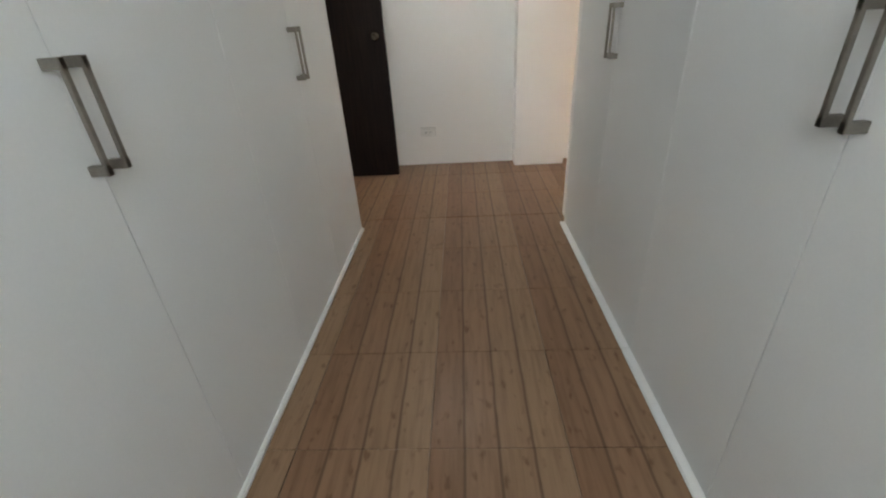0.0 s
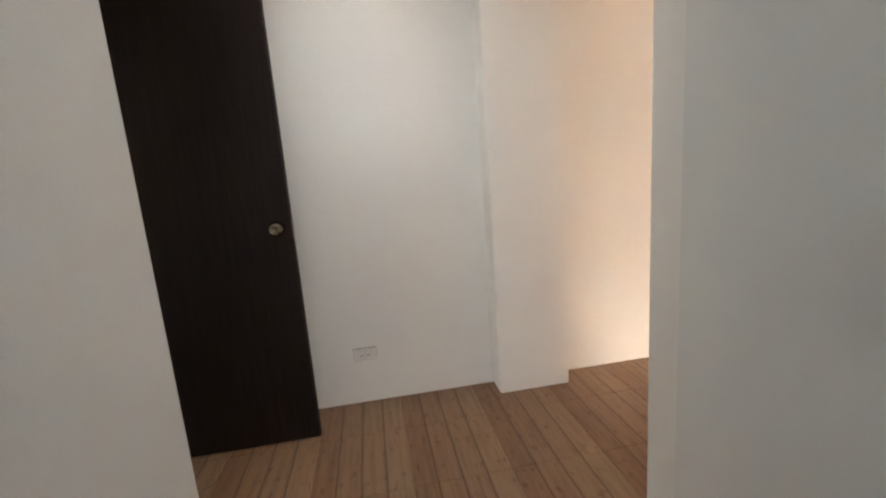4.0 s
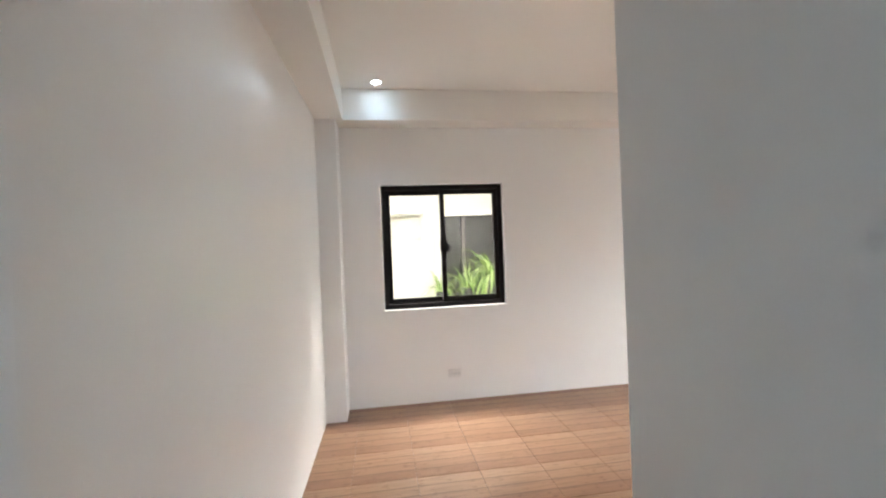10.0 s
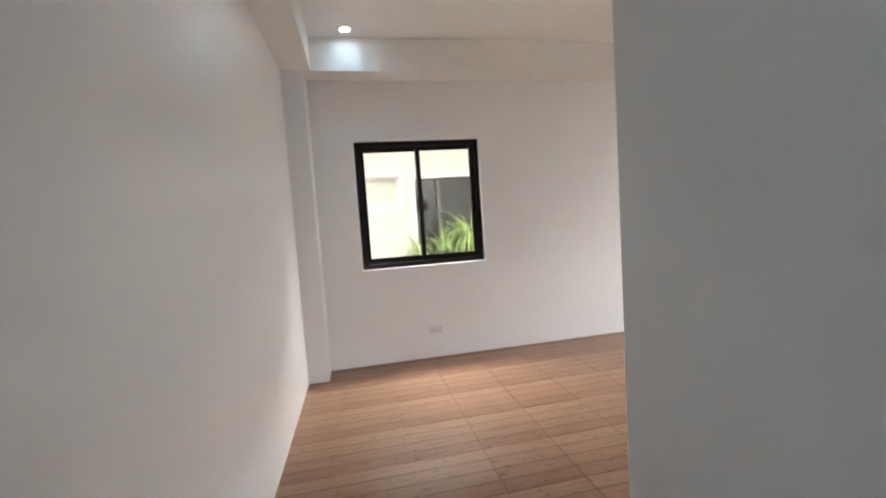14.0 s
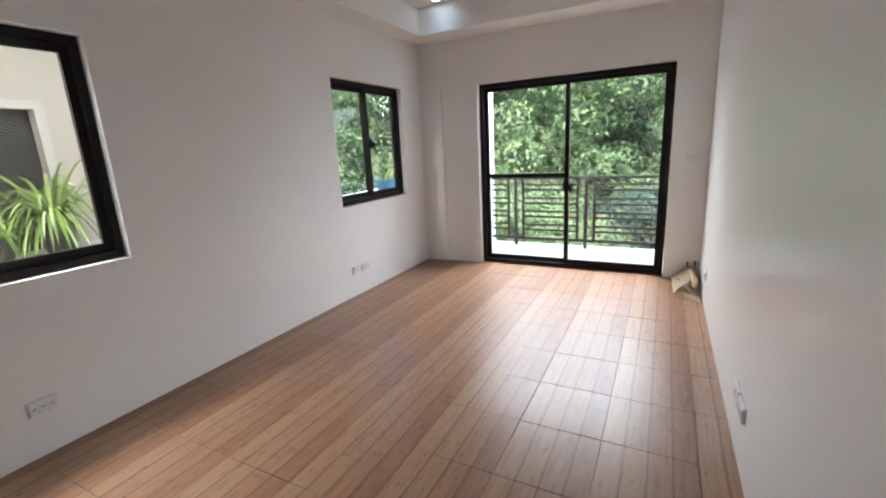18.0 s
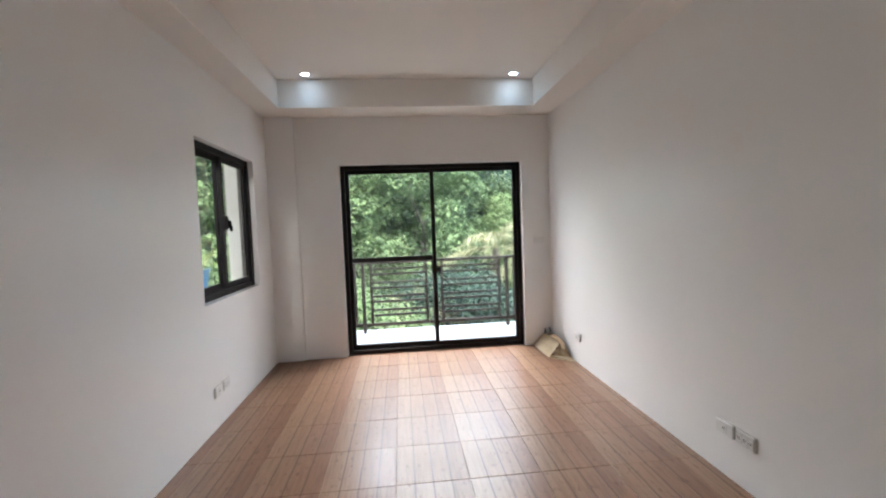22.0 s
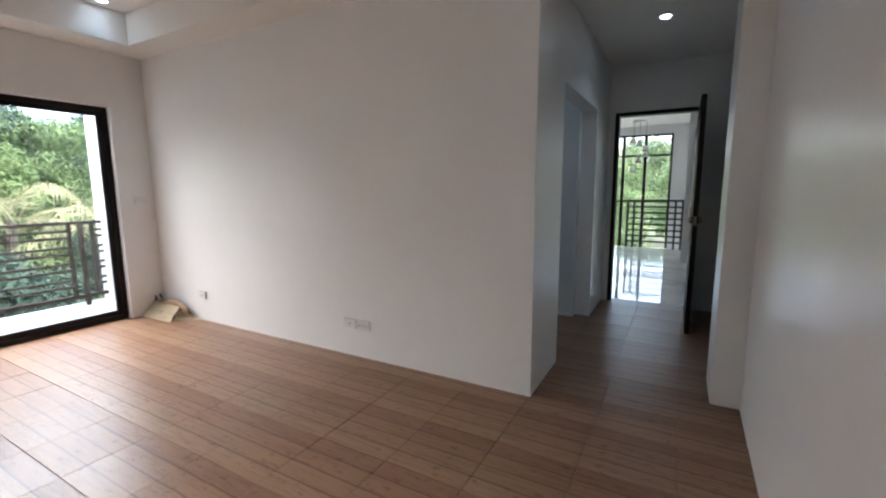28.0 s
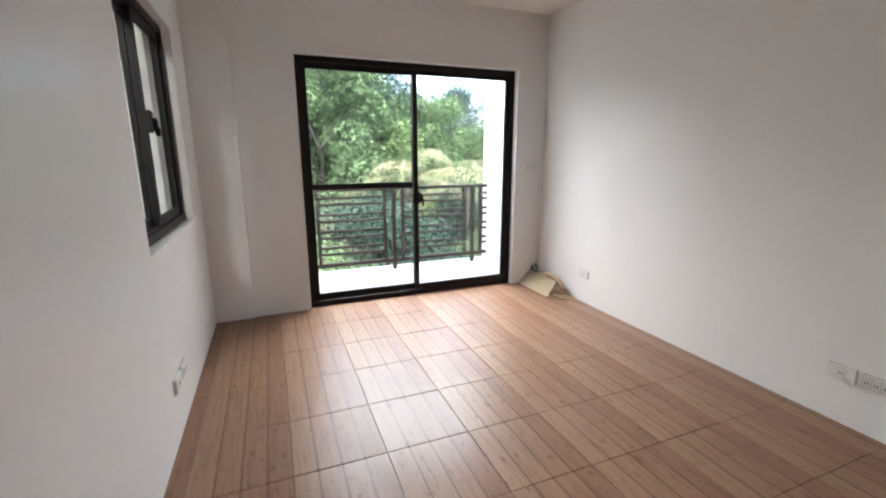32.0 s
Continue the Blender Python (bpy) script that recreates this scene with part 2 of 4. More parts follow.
def marble_stuff():
    n = Nodes("polished_white_tile")
    g = n.noise(2.2, 6.0, 0.65)
    n.set(n.ramp(g, [(0.35, (0.62, 0.61, 0.60)), (0.55, (0.78, 0.78, 0.77))]), rough=0.06)
    return n.mat


WHITETILE = marble_stuff()
BALCONYTILE = mottled("white_balcony_tile", (0.33, 0.335, 0.34), (0.39, 0.395, 0.40), 3, 60, (0.35, 0.5), bump=0.08, depth=0.0005)


def glass(name, tint=(0.96, 0.98, 0.97), rough=0.0):
    n = Nodes(name)
    n.set(tint, rough=rough)
    n.bsdf.inputs["Transmission Weight"].default_value = 1.0
    n.bsdf.inputs["IOR"].default_value = 1.45
    return n.mat


GLASS = glass("clear_glass")


def dark_glass():
    n = Nodes("dark_window_glass")
    g = n.noise(0.8, 2.0)
    n.set(n.ramp(g, [(0.3, (0.022, 0.020, 0.018)), (0.7, (0.042, 0.039, 0.036))]), rough=0.25, spec=0.5)
    return n.mat


DARKGLASS = dark_glass()


def glow(name, colour, strength):
    n = Nodes(name)
    n.set((0.9, 0.9, 0.9), rough=0.4)
    n.bsdf.inputs["Emission Color"].default_value = (*colour, 1)
    n.bsdf.inputs["Emission Strength"].default_value = strength
    return n.mat


LED = glow("lit_led_lens", (0.66, 0.85, 1.0), 1.3)


def leaves(name, dark, mid, light, rough=0.7):
    n = Nodes(name)
    geo = n.tree.nodes.new("ShaderNodeNewGeometry")
    info = n.tree.nodes.new("ShaderNodeObjectInfo")
    v = n.math("ADD", n.math("MULTIPLY", geo.outputs["Random Per Island"], 0.75), n.math("MULTIPLY", info.outputs["Random"], 0.25))
    n.set(n.ramp(v, [(0.05, dark), (0.5, mid), (0.95, light)]), rough=rough, spec=0.12)
    # thin leaves let part of the light through
    back = n.tree.nodes.new("ShaderNodeBsdfTranslucent")
    both = n.tree.nodes.new("ShaderNodeMixShader")
    both.inputs[0].default_value = 0.38
    n.tree.links.new(n.bsdf.inputs["Base Color"].links[0].from_socket, back.inputs[0])
    n.tree.links.new(n.bsdf.outputs[0], both.inputs[1])
    n.tree.links.new(back.outputs[0], both.inputs[2])
    out = n.tree.nodes["Material Output"]
    n.tree.links.new(both.outputs[0], out.inputs[0])
    return n.mat


LEAF_A = leaves("deep_green_leaves", (0.020, 0.040, 0.034), (0.037, 0.067, 0.053), (0.070, 0.112, 0.082))
LEAF_B = leaves("bright_green_leaves", (0.052, 0.088, 0.044), (0.098, 0.150, 0.070), (0.150, 0.212, 0.100))
LEAF_C = leaves("blue_green_leaves", (0.018, 0.036, 0.033), (0.033, 0.058, 0.050), (0.060, 0.096, 0.075))
LEAF_D = leaves("yellow_green_leaves", (0.075, 0.115, 0.050), (0.125, 0.185, 0.080), (0.19, 0.255, 0.125))
FROND = leaves("pale_palm_leaflets", (0.14, 0.155, 0.085), (0.23, 0.245, 0.145), (0.34, 0.345, 0.225))
DRYFROND = leaves("dry_palm_leaflets", (0.085, 0.078, 0.066), (0.15, 0.138, 0.118), (0.23, 0.215, 0.19))
SPIDER = leaves("variegated_spider_plant_leaves", (0.08, 0.14, 0.03), (0.20, 0.28, 0.075), (0.42, 0.46, 0.25))
STRAP = leaves("yellow_green_strap_leaves", (0.12, 0.16, 0.04), (0.25, 0.28, 0.09), (0.42, 0.42, 0.2))
POTBLACK = mottled("black_plastic_pot", (0.012, 0.012, 0.012), (0.03, 0.03, 0.03), 8, 90, (0.4, 0.6))
POTBLUE = mottled("blue_plastic_pot", (0.022, 0.095, 0.17), (0.038, 0.14, 0.24), 8, 90, (0.4, 0.6))
POTSOIL = mottled("potting_soil", (0.02, 0.015, 0.01), (0.05, 0.035, 0.025), 20, 90, (0.9, 0.95), bump=0.6, depth=0.004)

# ---------------------------------------------------------------- mesh helpers


def finish(name, bm, material, parent=None, label="", smooth=False):
    me = bpy.data.meshes.new(name)
    bmesh.ops.recalc_face_normals(bm, faces=bm.faces)
    bm.to_mesh(me)
    bm.free()
    me.materials.append(material)
    if smooth:
        for p in me.polygons:
            p.use_smooth = True
    ob = new(name, me)
    if parent is not None:
        ob.parent = parent
    if label:
        ob["label"] = label
    return ob


def part(name, bm, material, parent, label="", smooth=False):
    return finish(name, bm, material, parent, label, smooth)


def empty(name, m=None):
    ob = new(name)
    ob.empty_display_size = 0.1
    if m is not None:
        ob.matrix_world = m
    return ob


def box(bm, x0, x1, y0, y1, z0, z1, bevel=0.0):
    made = bmesh.ops.create_cube(bm, size=1.0)
    bmesh.ops.scale(bm, vec=(abs(x1 - x0), abs(y1 - y0), abs(z1 - z0)), verts=made["verts"])
    bmesh.ops.translate(bm, vec=((x0 + x1) / 2, (y0 + y1) / 2, (z0 + z1) / 2), verts=made["verts"])
    if bevel:
        edges = list({e for v in made["verts"] for e in v.link_edges})
        bmesh.ops.bevel(bm, geom=edges, offset=bevel, segments=2, affect="EDGES", clamp_overlap=True)
    return bm


def one_box(*span, bevel=0.0):
    return box(bmesh.new(), *span, bevel=bevel)


def tube(bm, path, radius, sides=10, cap=True):
    """A round bar along a path of points; radius a number or one a point."""
    rings = []
    for n, p in enumerate(path):
        p = Vector(p)
        a, b = Vector(path[max(n - 1, 0)]), Vector(path[min(n + 1, len(path) - 1)])
        q = (b - a).to_track_quat("Z", "Y")
        r = radius[n] if isinstance(radius, (list, tuple)) else radius
        rings.append([bm.verts.new(p + q @ Vector((r * math.cos(t), r * math.sin(t), 0))) for t in (2 * math.pi * k / sides for k in range(sides))])
    for a, b in zip(rings, rings[1:]):
        for k in range(sides):
            bm.faces.new((a[k], a[(k + 1) % sides], b[(k + 1) % sides], b[k]))
    if cap:
        bm.faces.new(rings[0][::-1])
        bm.faces.new(rings[-1])
    return bm


def lathe(bm, profile, sides=24, centre=(0, 0, 0)):
    """Turns a profile of (radius, height) about the z axis."""
    cx, cy, cz = centre
    rings = [[bm.verts.new((cx + r * math.cos(t), cy + r * math.sin(t), cz + z)) for t in (2 * math.pi * k / sides for k in range(sides))] for r, z in profile]
    for a, b in zip(rings, rings[1:]):
        for k in range(sides):
            bm.faces.new((a[k], a[(k + 1) % sides], b[(k + 1) % sides], b[k]))
    bm.faces.new(rings[0][::-1])
    bm.faces.new(rings[-1])
    return bm


def slab(axis, w0, w1, us, vs, holes=()):
    """A wall or slab with real thickness w0..w1 along axis, pierced by holes (u0, u1, v0, v1)."""
    us = sorted(set(us) | {c for h in holes for c in h[:2]})
    vs = sorted(set(vs) | {c for h in holes for c in h[2:]})
    bm, known = bmesh.new(), {}

    def vert(u, v, w):
        key = (u, v, w)
        if key not in known:
            p = {"x": (w, u, v), "y": (u, w, v), "z": (u, v, w)}[axis]
            known[key] = bm.verts.new(p)
        return known[key]

    def solid(i, j):
        if not (0 <= i < len(us) - 1 and 0 <= j < len(vs) - 1):
            return False
        u, v = (us[i] + us[i + 1]) / 2, (vs[j] + vs[j + 1]) / 2
        return not any(h[0] < u < h[1] and h[2] < v < h[3] for h in holes)

    for i in range(len(us) - 1):
        for j in range(len(vs) - 1):
            if not solid(i, j):
                continue
            a, b, c, d = us[i], us[i + 1], vs[j], vs[j + 1]
            for w in (w0, w1):
                bm.faces.new([vert(a, c, w), vert(b, c, w), vert(b, d, w), vert(a, d, w)])
            for off, p, q in (((-1, 0), (a, c), (a, d)), ((1, 0), (b, c), (b, d)), ((0, -1), (a, c), (b, c)), ((0, 1), (a, d), (b, d))):
                if not solid(i + off[0], j + off[1]):
                    bm.faces.new([vert(*p, w0), vert(*q, w0), vert(*q, w1), vert(*p, w1)])
    return bm


def setting(name, bm, material, label, category="", parent=None):
    return tagged(finish(name, bm, material, parent), label, category or name.split("_")[0], kind="structure")


# ---------------------------------------------------------------- the plan, in metres
XE, YS, YN, YNP = 3.06, -4.09, 1.085, 1.125
ZC, ZT = 2.595, 2.865
W1, W2 = (-0.62, 0.557, 0.89, 2.065), (-3.645, -2.48, 0.90, 2.08)
DOOR = (0.318, 2.32, 0.0, 2.092)
CL, CR, CLJ = -1.868, -0.653, -1.955
PIL0, PIL1 = -0.822, -0.425
TRAY = (0.285, 2.81, -3.708, 0.855)

# ---------------------------------------------------------------- setting
setting("wall_east", slab("x", XE, XE + 0.15, [-4.24, 1.235], [-0.006, 3.0], [W1, W2]), PAINT, "smooth white painted wall with two black sliding windows")
setting("wall_south", slab("y", -4.24, YS, [-0.12, XE], [-0.006, 3.0], [(DOOR[0], DOOR[1], -0.006, DOOR[3])]), PAINT, "white painted wall round the balcony door")
setting("wall_west", slab("x", -0.12, 0.0, [YS, 0.0], [-0.006, 3.0]), PAINT, "long smooth white painted bedroom wall")
setting("wall_passage", slab("y", -0.145, 0.0, [-2.71, -0.12], [-0.006, 3.0], [(CLJ, CR + 0.020, -0.006, 2.035)]), PAINT, "white painted wall with the closet opening")
setting("wall_entry", slab("x", -2.83, -2.71, [-1.6, 2.2], [-0.006, 3.0], [(0.062, 0.892, -0.006, 2.115)]), PAINT, "white painted wall with the entry doorway")
setting("wall_north", slab("y", YNP, YNP + 0.12, [-2.71, PIL0 + 0.19], [-0.006, 3.0]), PAINT, "white painted passage wall with one outlet")
north = slab("y", YN, YN + 0.16, [PIL1 - 0.19, XE], [-0.006, 3.0])
for v in north.verts:  # the wall runs a little out of square
    v.co.y += 0.048 * (XE - v.co.x) / (XE - PIL1)
setting("wall_north_room", north, PAINT, "long white painted wall along the passage and bedroom")
setting("pilaster", one_box(PIL0, PIL1, 0.98, YNP + 0.03, 0, 2.7, bevel=0.006), PAINT, "white painted column standing out of the passage wall", "column")
setting("column_corner", one_box(2.785, XE + 0.01, 0.915, YN + 0.01, 0, 2.7, bevel=0.006), PAINT, "white painted corner column beside the window wall", "column")
setting("column_door", one_box(2.765, XE + 0.01, YS - 0.01, -4.055, 0, 2.7, bevel=0.006), PAINT, "shallow white painted column beside the balcony door", "column")
setting("closet_wall_west", slab("x", -2.55, -2.43, [-3.62, -0.145], [-0.006, 3.0]), PAINT, "plain white wall behind the closets", "wall")
setting("closet_wall_south", slab("y", -3.74, -3.62, [-2.55, -0.12], [-0.006, 3.0], [(-1.868, -0.66, 1.40, 2.48)]), PAINT, "plain white wall that closes the closet corridor", "wall")

# tray ceiling: a dropped band all round and a raised middle, one mesh
ceil = slab("z", ZC, ZT, [-0.0, XE], [YS, YN + 0.06], [TRAY])
box(ceil, -0.0, XE, YS, YN + 0.06, ZT + 0.002, 3.0)
setting("ceiling", ceil, CEILING, "white tray ceiling with a raised middle", "ceiling")
setting("ceiling_passage", one_box(-2.71, -0.0, 0.0, YNP, 2.60, 3.0), CEILING, "plain white passage ceiling", "ceiling")
setting("ceiling_closet", one_box(-2.43, -0.12, -3.62, -0.145, 2.60, 3.0), CEILING, "plain white closet ceiling", "ceiling")

floor = setting("floor", one_box(-2.83, XE + 0.15, -4.24, 1.235, -0.16, -0.006), GROUT, "bedroom floor of wood-look ceramic tiles with dark board lines", "floor")

# ---------------------------------------------------------------- windows and doors


def frame_box(bm, x0, x1, z0, z1, y0, y1, a, b=None, c=None, d=None, bevel=0.003):
    """Four bars: widths a left, b right, c bottom, d top."""
    b, c, d = (a if v is None else v for v in (b, c, d))
    box(bm, x0, x0 + a, y0, y1, z0, z1, bevel)
    box(bm, x1 - b, x1, y0, y1, z0, z1, bevel)
    box(bm, x0 + a - 0.001, x1 - b + 0.001, y0 + 0.001, y1 - 0.001, z0, z0 + c, bevel)
    box(bm, x0 + a - 0.001, x1 - b + 0.001, y0 + 0.001, y1 - 0.001, z1 - d, z1, bevel)
    return bm


def sliding_unit(name, m, width, height, label, bar=None, sill=True, latch_z=None):
    """A two-sash sliding window or door in its own axes: x along the wall, y outwards, z up from its bottom edge."""
    top = tagged(empty(name, m), label, "window" if sill else "sliding door", kind="structure")
    w, h = width, height
    part("outer_frame", frame_box(bmesh.new(), 0.004, w - 0.004, 0.004, h - 0.004, 0.0, 0.095, 0.042, bevel=0.002), ALUMINIUM, top)
    bm = bmesh.new()
    for y in (0.028, 0.062):
        box(bm, 0.046, w - 0.046, y, y + 0.006, 0.046, 0.058)
        box(bm, 0.046, w - 0.046, y, y + 0.006, h - 0.058, h - 0.046)
    part("track", bm, ALUMINIUM, top)
    half = w / 2
    for n, (x0, x1, y0) in enumerate(((0.046, half + 0.022, 0.056), (half - 0.022, w - 0.046, 0.018))):
        z0, z1 = 0.050, h - 0.050
        bm = frame_box(bmesh.new(), x0, x1, z0, z1, y0, y0 + 0.030, 0.042, 0.042, 0.045, 0.040, bevel=0.002)
        if bar and n == bar[0]:
            box(bm, x0 + 0.041, x1 - 0.041, y0 + 0.002, y0 + 0.028, bar[1] - 0.024, bar[1] + 0.024, 0.002)
        sash = part("sash", bm, ALUMINIUM, top)
        g = part("pane", one_box(x0 + 0.038, x1 - 0.038, y0 + 0.012, y0 + 0.018, z0 + 0.04, z1 - 0.036), GLASS, sash, "clear glass pane")
        g.visible_shadow = False
    zl = latch_z if latch_z else h / 2
    bm = one_box(half - 0.036, half + 0.030, -0.008, 0.019, zl - 0.055, zl + 0.055, bevel=0.006)
    box(bm, half + 0.016, half + 0.058, -0.022, 0.004, zl - 0.040, zl + 0.020, 0.007)
    box(bm, half + 0.040, half + 0.062, -0.028, -0.004, zl - 0.072, zl - 0.020, 0.006)
    part("latch", bm, ALUMINIUM, top, "black crescent latch")
    return top


TURN_E = Matrix(((0, 1, 0, 0), (-1, 0, 0, 0), (0, 0, 1, 0), (0, 0, 0, 1)))  # x along -y, y outwards to +x
for n, win in enumerate((W1, W2)):
    m = Matrix.Translation((XE + 0.048, win[1], win[2])) @ TURN_E
    sliding_unit(f"window_{n + 1}", m, win[1] - win[0], win[3] - win[2], "black aluminium sliding window with two clear panes" if n == 0 else "black aluminium sliding window that looks onto trees")
TURN_S = Matrix(((-1, 0, 0, 0), (0, -1, 0, 0), (0, 0, 1, 0), (0, 0, 0, 1)))
sliding_unit("door_1", Matrix.Translation((DOOR[1], -4.150, 0.0)) @ TURN_S, DOOR[1] - DOOR[0], DOOR[3], "black aluminium sliding glass door to the balcony, shut", bar=(0, 1.050), sill=False, latch_z=0.93)

# entry door: dark frame in the wall, leaf standing open along the passage wall
entry = tagged(empty("door_2", Matrix.Translation((-2.71, 0.062, 0))), "dark-stained flush wooden entry door standing wide open", "door", kind="structure")
bm = bmesh.new()
for y0, y1, z0, z1 in ((0.0, 0.038, 0, 2.112), (0.790, 0.828, 0, 2.112), (0.038, 0.790, 2.076, 2.112)):
    box(bm, -0.135, 0.012, y0 + 0.001, y1 - 0.001, z0, z1, 0.003)
part("frame", bm, DARKWOOD, entry)
leaf = part("leaf", one_box(0.014, 0.948, 0.786, 0.826, 0.010, 2.062, bevel=0.003), DARKWOOD, entry)
for side in (-1, 1):
    y = 0.786 if side < 0 else 0.826
    bm = bmesh.new()
    prof = [(0.034, 0.0), (0.035, 0.004), (0.029, 0.009), (0.013, 0.012), (0.012, 0.026), (0.022, 0.032), (0.030, 0.042), (0.031, 0.056), (0.026, 0.066), (0.012, 0.070), (0.009, 0.067)]
    lathe(bm, prof, 20)
    bmesh.ops.transform(bm, matrix=Matrix.Translation((0.884, y, 1.02)) @ Matrix.Rotation(radians(-90 * side * -1), 4, "X"), verts=bm.verts)
    part("door_knob", bm, KNOBMETAL, leaf, "round dark polished metal knob", smooth=True)
part("latch_plate", one_box(0.947, 0.950, 0.793, 0.819, 0.975, 1.055), NICKEL, leaf)
for z in (0.25, 1.05, 1.85):
    bm = bmesh.new()
    tube(bm, [(0.010, 0.783, z - 0.045), (0.010, 0.783, z + 0.045)], 0.006, 8)
    part("hinge", bm, NICKEL, leaf)

# ---------------------------------------------------------------- closets
SEAMS = {"west": [-0.1452, -0.70, -1.23, -1.765, -2.32, -2.86, -3.40], "east": [-0.1452, -0.69, -1.25, -1.803, -2.375, -2.935, -3.49]}


# heights of the bar handles, unit by unit
GRIPS = {"west": [(0.938, 1.105), (0.918, 1.086), (0.918, 1.086)], "east": [(0.950, 1.116), (0.942, 1.100), (0.942, 1.100)]}


def handle(parent, x, y, z0, z1, out):
    bm = bmesh.new()
    for z in (z0, z1):
        box(bm, x, x + out * 0.034, y - 0.0065, y + 0.0065, z - 0.009, z + 0.009, 0.001)
    part("handle", box(bm, x + out * 0.026, x + out * 0.034, y - 0.005, y + 0.005, z0 - 0.009, z1 + 0.009, 0.001), NICKEL, parent, "square brushed metal bar handle")


for side, face, back, out in (("west", CL, -2.43, 1), ("east", CR, -0.12, -1)):
    for n in range(0, 6, 2):
        y1, ym, y0 = SEAMS[side][n : n + 3]
        unit = tagged(empty("wardrobe", Matrix.Translation((face, ym, 0))), "tall white laminate wardrobe with two flush doors", "wardrobe", "wardrobes along the closet corridor")
        inner = -out * 0.020
        part("body", one_box(inner, back - face + out * 0.004, y0 - ym + 0.001, y1 - ym - 0.001, 0.0, 2.596), LAMINATE, unit)
        part("plinth_bead", one_box(inner, out * (0.014 if out > 0 else 0.028), y0 - ym + 0.001, y1 - ym - 0.001, 0.0, 0.020 if out > 0 else 0.012, bevel=0.004), LAMINATE, unit)
        for a, b, hy in ((ym, y1, 0.0225), (y0, ym, -0.0225)):
            door = part("door", one_box(inner + out * 0.001, 0.0, a - ym + 0.001, b - ym - (0.0 if b > -0.2 else 0.001), 0.014, 2.58, bevel=0.0006), LAMINATE, unit)
            handle(door, 0.0, hy, *GRIPS[side][n // 2], out)

# ---------------------------------------------------------------- outlets and switches


def plate(m, n_slots, label, name="wall_outlet", category="outlet"):
    """A cover plate in its own axes: x along the wall, y out of the wall, z up; three slots across."""
    ob = tagged(empty(name, m), label, category)
    # shadow lines round cover and modules are put in as grey plastic
    if n_slots:
        part("backplate", one_box(-0.061, 0.061, 0.0, 0.003, -0.038, 0.038), SHADEPLASTIC, ob)
    part("cover", one_box(-0.059, 0.059, 0.002, 0.015, -0.036, 0.036, bevel=0.003), PLASTIC, ob)
    for k in range(n_slots):
        x = (k - (n_slots - 1) / 2) * 0.036
        part("recess", one_box(x - 0.0178, x + 0.0178, 0.014, 0.0155, -0.0255, 0.0255), SHADEPLASTIC, ob)
        slot = part("module", one_box(x - 0.0165, x + 0.0165, 0.013, 0.0175, -0.024, 0.024, bevel=0.0015), PLASTIC, ob)
        bm = bmesh.new()
        for dx in (-0.005, 0.005):
            box(bm, x + dx - 0.0016, x + dx + 0.0016, 0.0172, 0.0180, -0.007, 0.007)
        part("pin_slot", bm, ALUMINIUM, slot)
    return ob


def on_wall(wall, a, z):
    turn = {"east": 90, "west": -90, "north": 180, "south": 0}[wall]
    at = {"east": (XE, a, z), "west": (0.0, a, z), "north": (a, YNP, z), "south": (a, YS, z)}[wall]
    return Matrix.Translation(at) @ Matrix.Rotation(radians(turn), 4, "Z")


plate(on_wall("east", -0.080, 0.258), 3, "white plastic triple outlet low on the window wall")
plate(on_wall("east", -2.585, 0.262), 1, "white plastic outlet low on the window wall")
plate(on_wall("east", -2.725, 0.262), 2, "white plastic double outlet low on the window wall")
plate(on_wall("west", -1.318, 0.262), 3, "white plastic triple outlet low on the long wall")
plate(on_wall("west", -1.456, 0.262), 1, "white plastic data outlet low on the long wall")
plate(on_wall("west", -3.37, 0.262), 1, "white plastic outlet low in the corner")
plate(on_wall("north", -1.525, 0.275), 2, "white plastic double outlet low on the passage wall")
plate(on_wall("south", 0.135, 1.20), 0, "blank white cover plate beside the balcony door", "wall_plate", "cover plate")

# ---------------------------------------------------------------- downlights


def downlight(x, y, z, watts, tint=(0.36, 0.66, 1.0), label="round white recessed downlight, lit"):
    ob = tagged(empty("downlight", Matrix.Translation((x, y, z))), label, "downlight", "recessed downlights")
    bm = bmesh.new()
    lathe(bm, [(0.035, 0.0), (0.052, -0.001), (0.054, -0.004), (0.047, -0.007), (0.037, -0.005), (0.035, -0.003)], 32)
    part("trim_ring", bm, PLASTIC, ob, smooth=True)
    bm = bmesh.new()
    lathe(bm, [(0.004, -0.008), (0.026, -0.0075), (0.035, -0.006), (0.035, -0.003)], 32)
    part("lens", bm, LED, ob, "glowing white lens", smooth=True)
    lamp = new("downlight_lamp", bpy.data.lights.new("downlight_lamp", "AREA"))
    lamp.data.shape, lamp.data.size, lamp.data.energy, lamp.data.color = "DISK", 0.07, watts, tint
    lamp.data.spread = radians(118)
    lamp.matrix_world = Matrix.Translation((x, y, z - 0.014))
    return ob


for x, y in ((2.514, -3.56), (0.522, -3.56), (2.646, 0.555), (0.65, 0.558)):
    downlight(x, y, ZT, 0.0075)
downlight(-1.40, 0.56, 2.60, 0.048, (0.66, 0.84, 1.0))

# ---------------------------------------------------------------- balcony
setting("balcony_floor", one_box(-0.25, 3.5, -5.36, -4.242, -0.20, -0.012), BALCONYTILE, "white tiled balcony floor", "balcony floor")
setting("balcony_wall_west", slab("x", -0.07, 0.05, [-5.30, -4.241], [-0.2, 3.2]), WHITEOUT, "white rendered wall at the balcony's end", "wall")
setting("balcony_wall_east", slab("x", 2.58, 2.70, [-5.30, -4.241], [-0.2, 3.2]), WHITEOUT, "white rendered wall at the balcony's end", "wall")

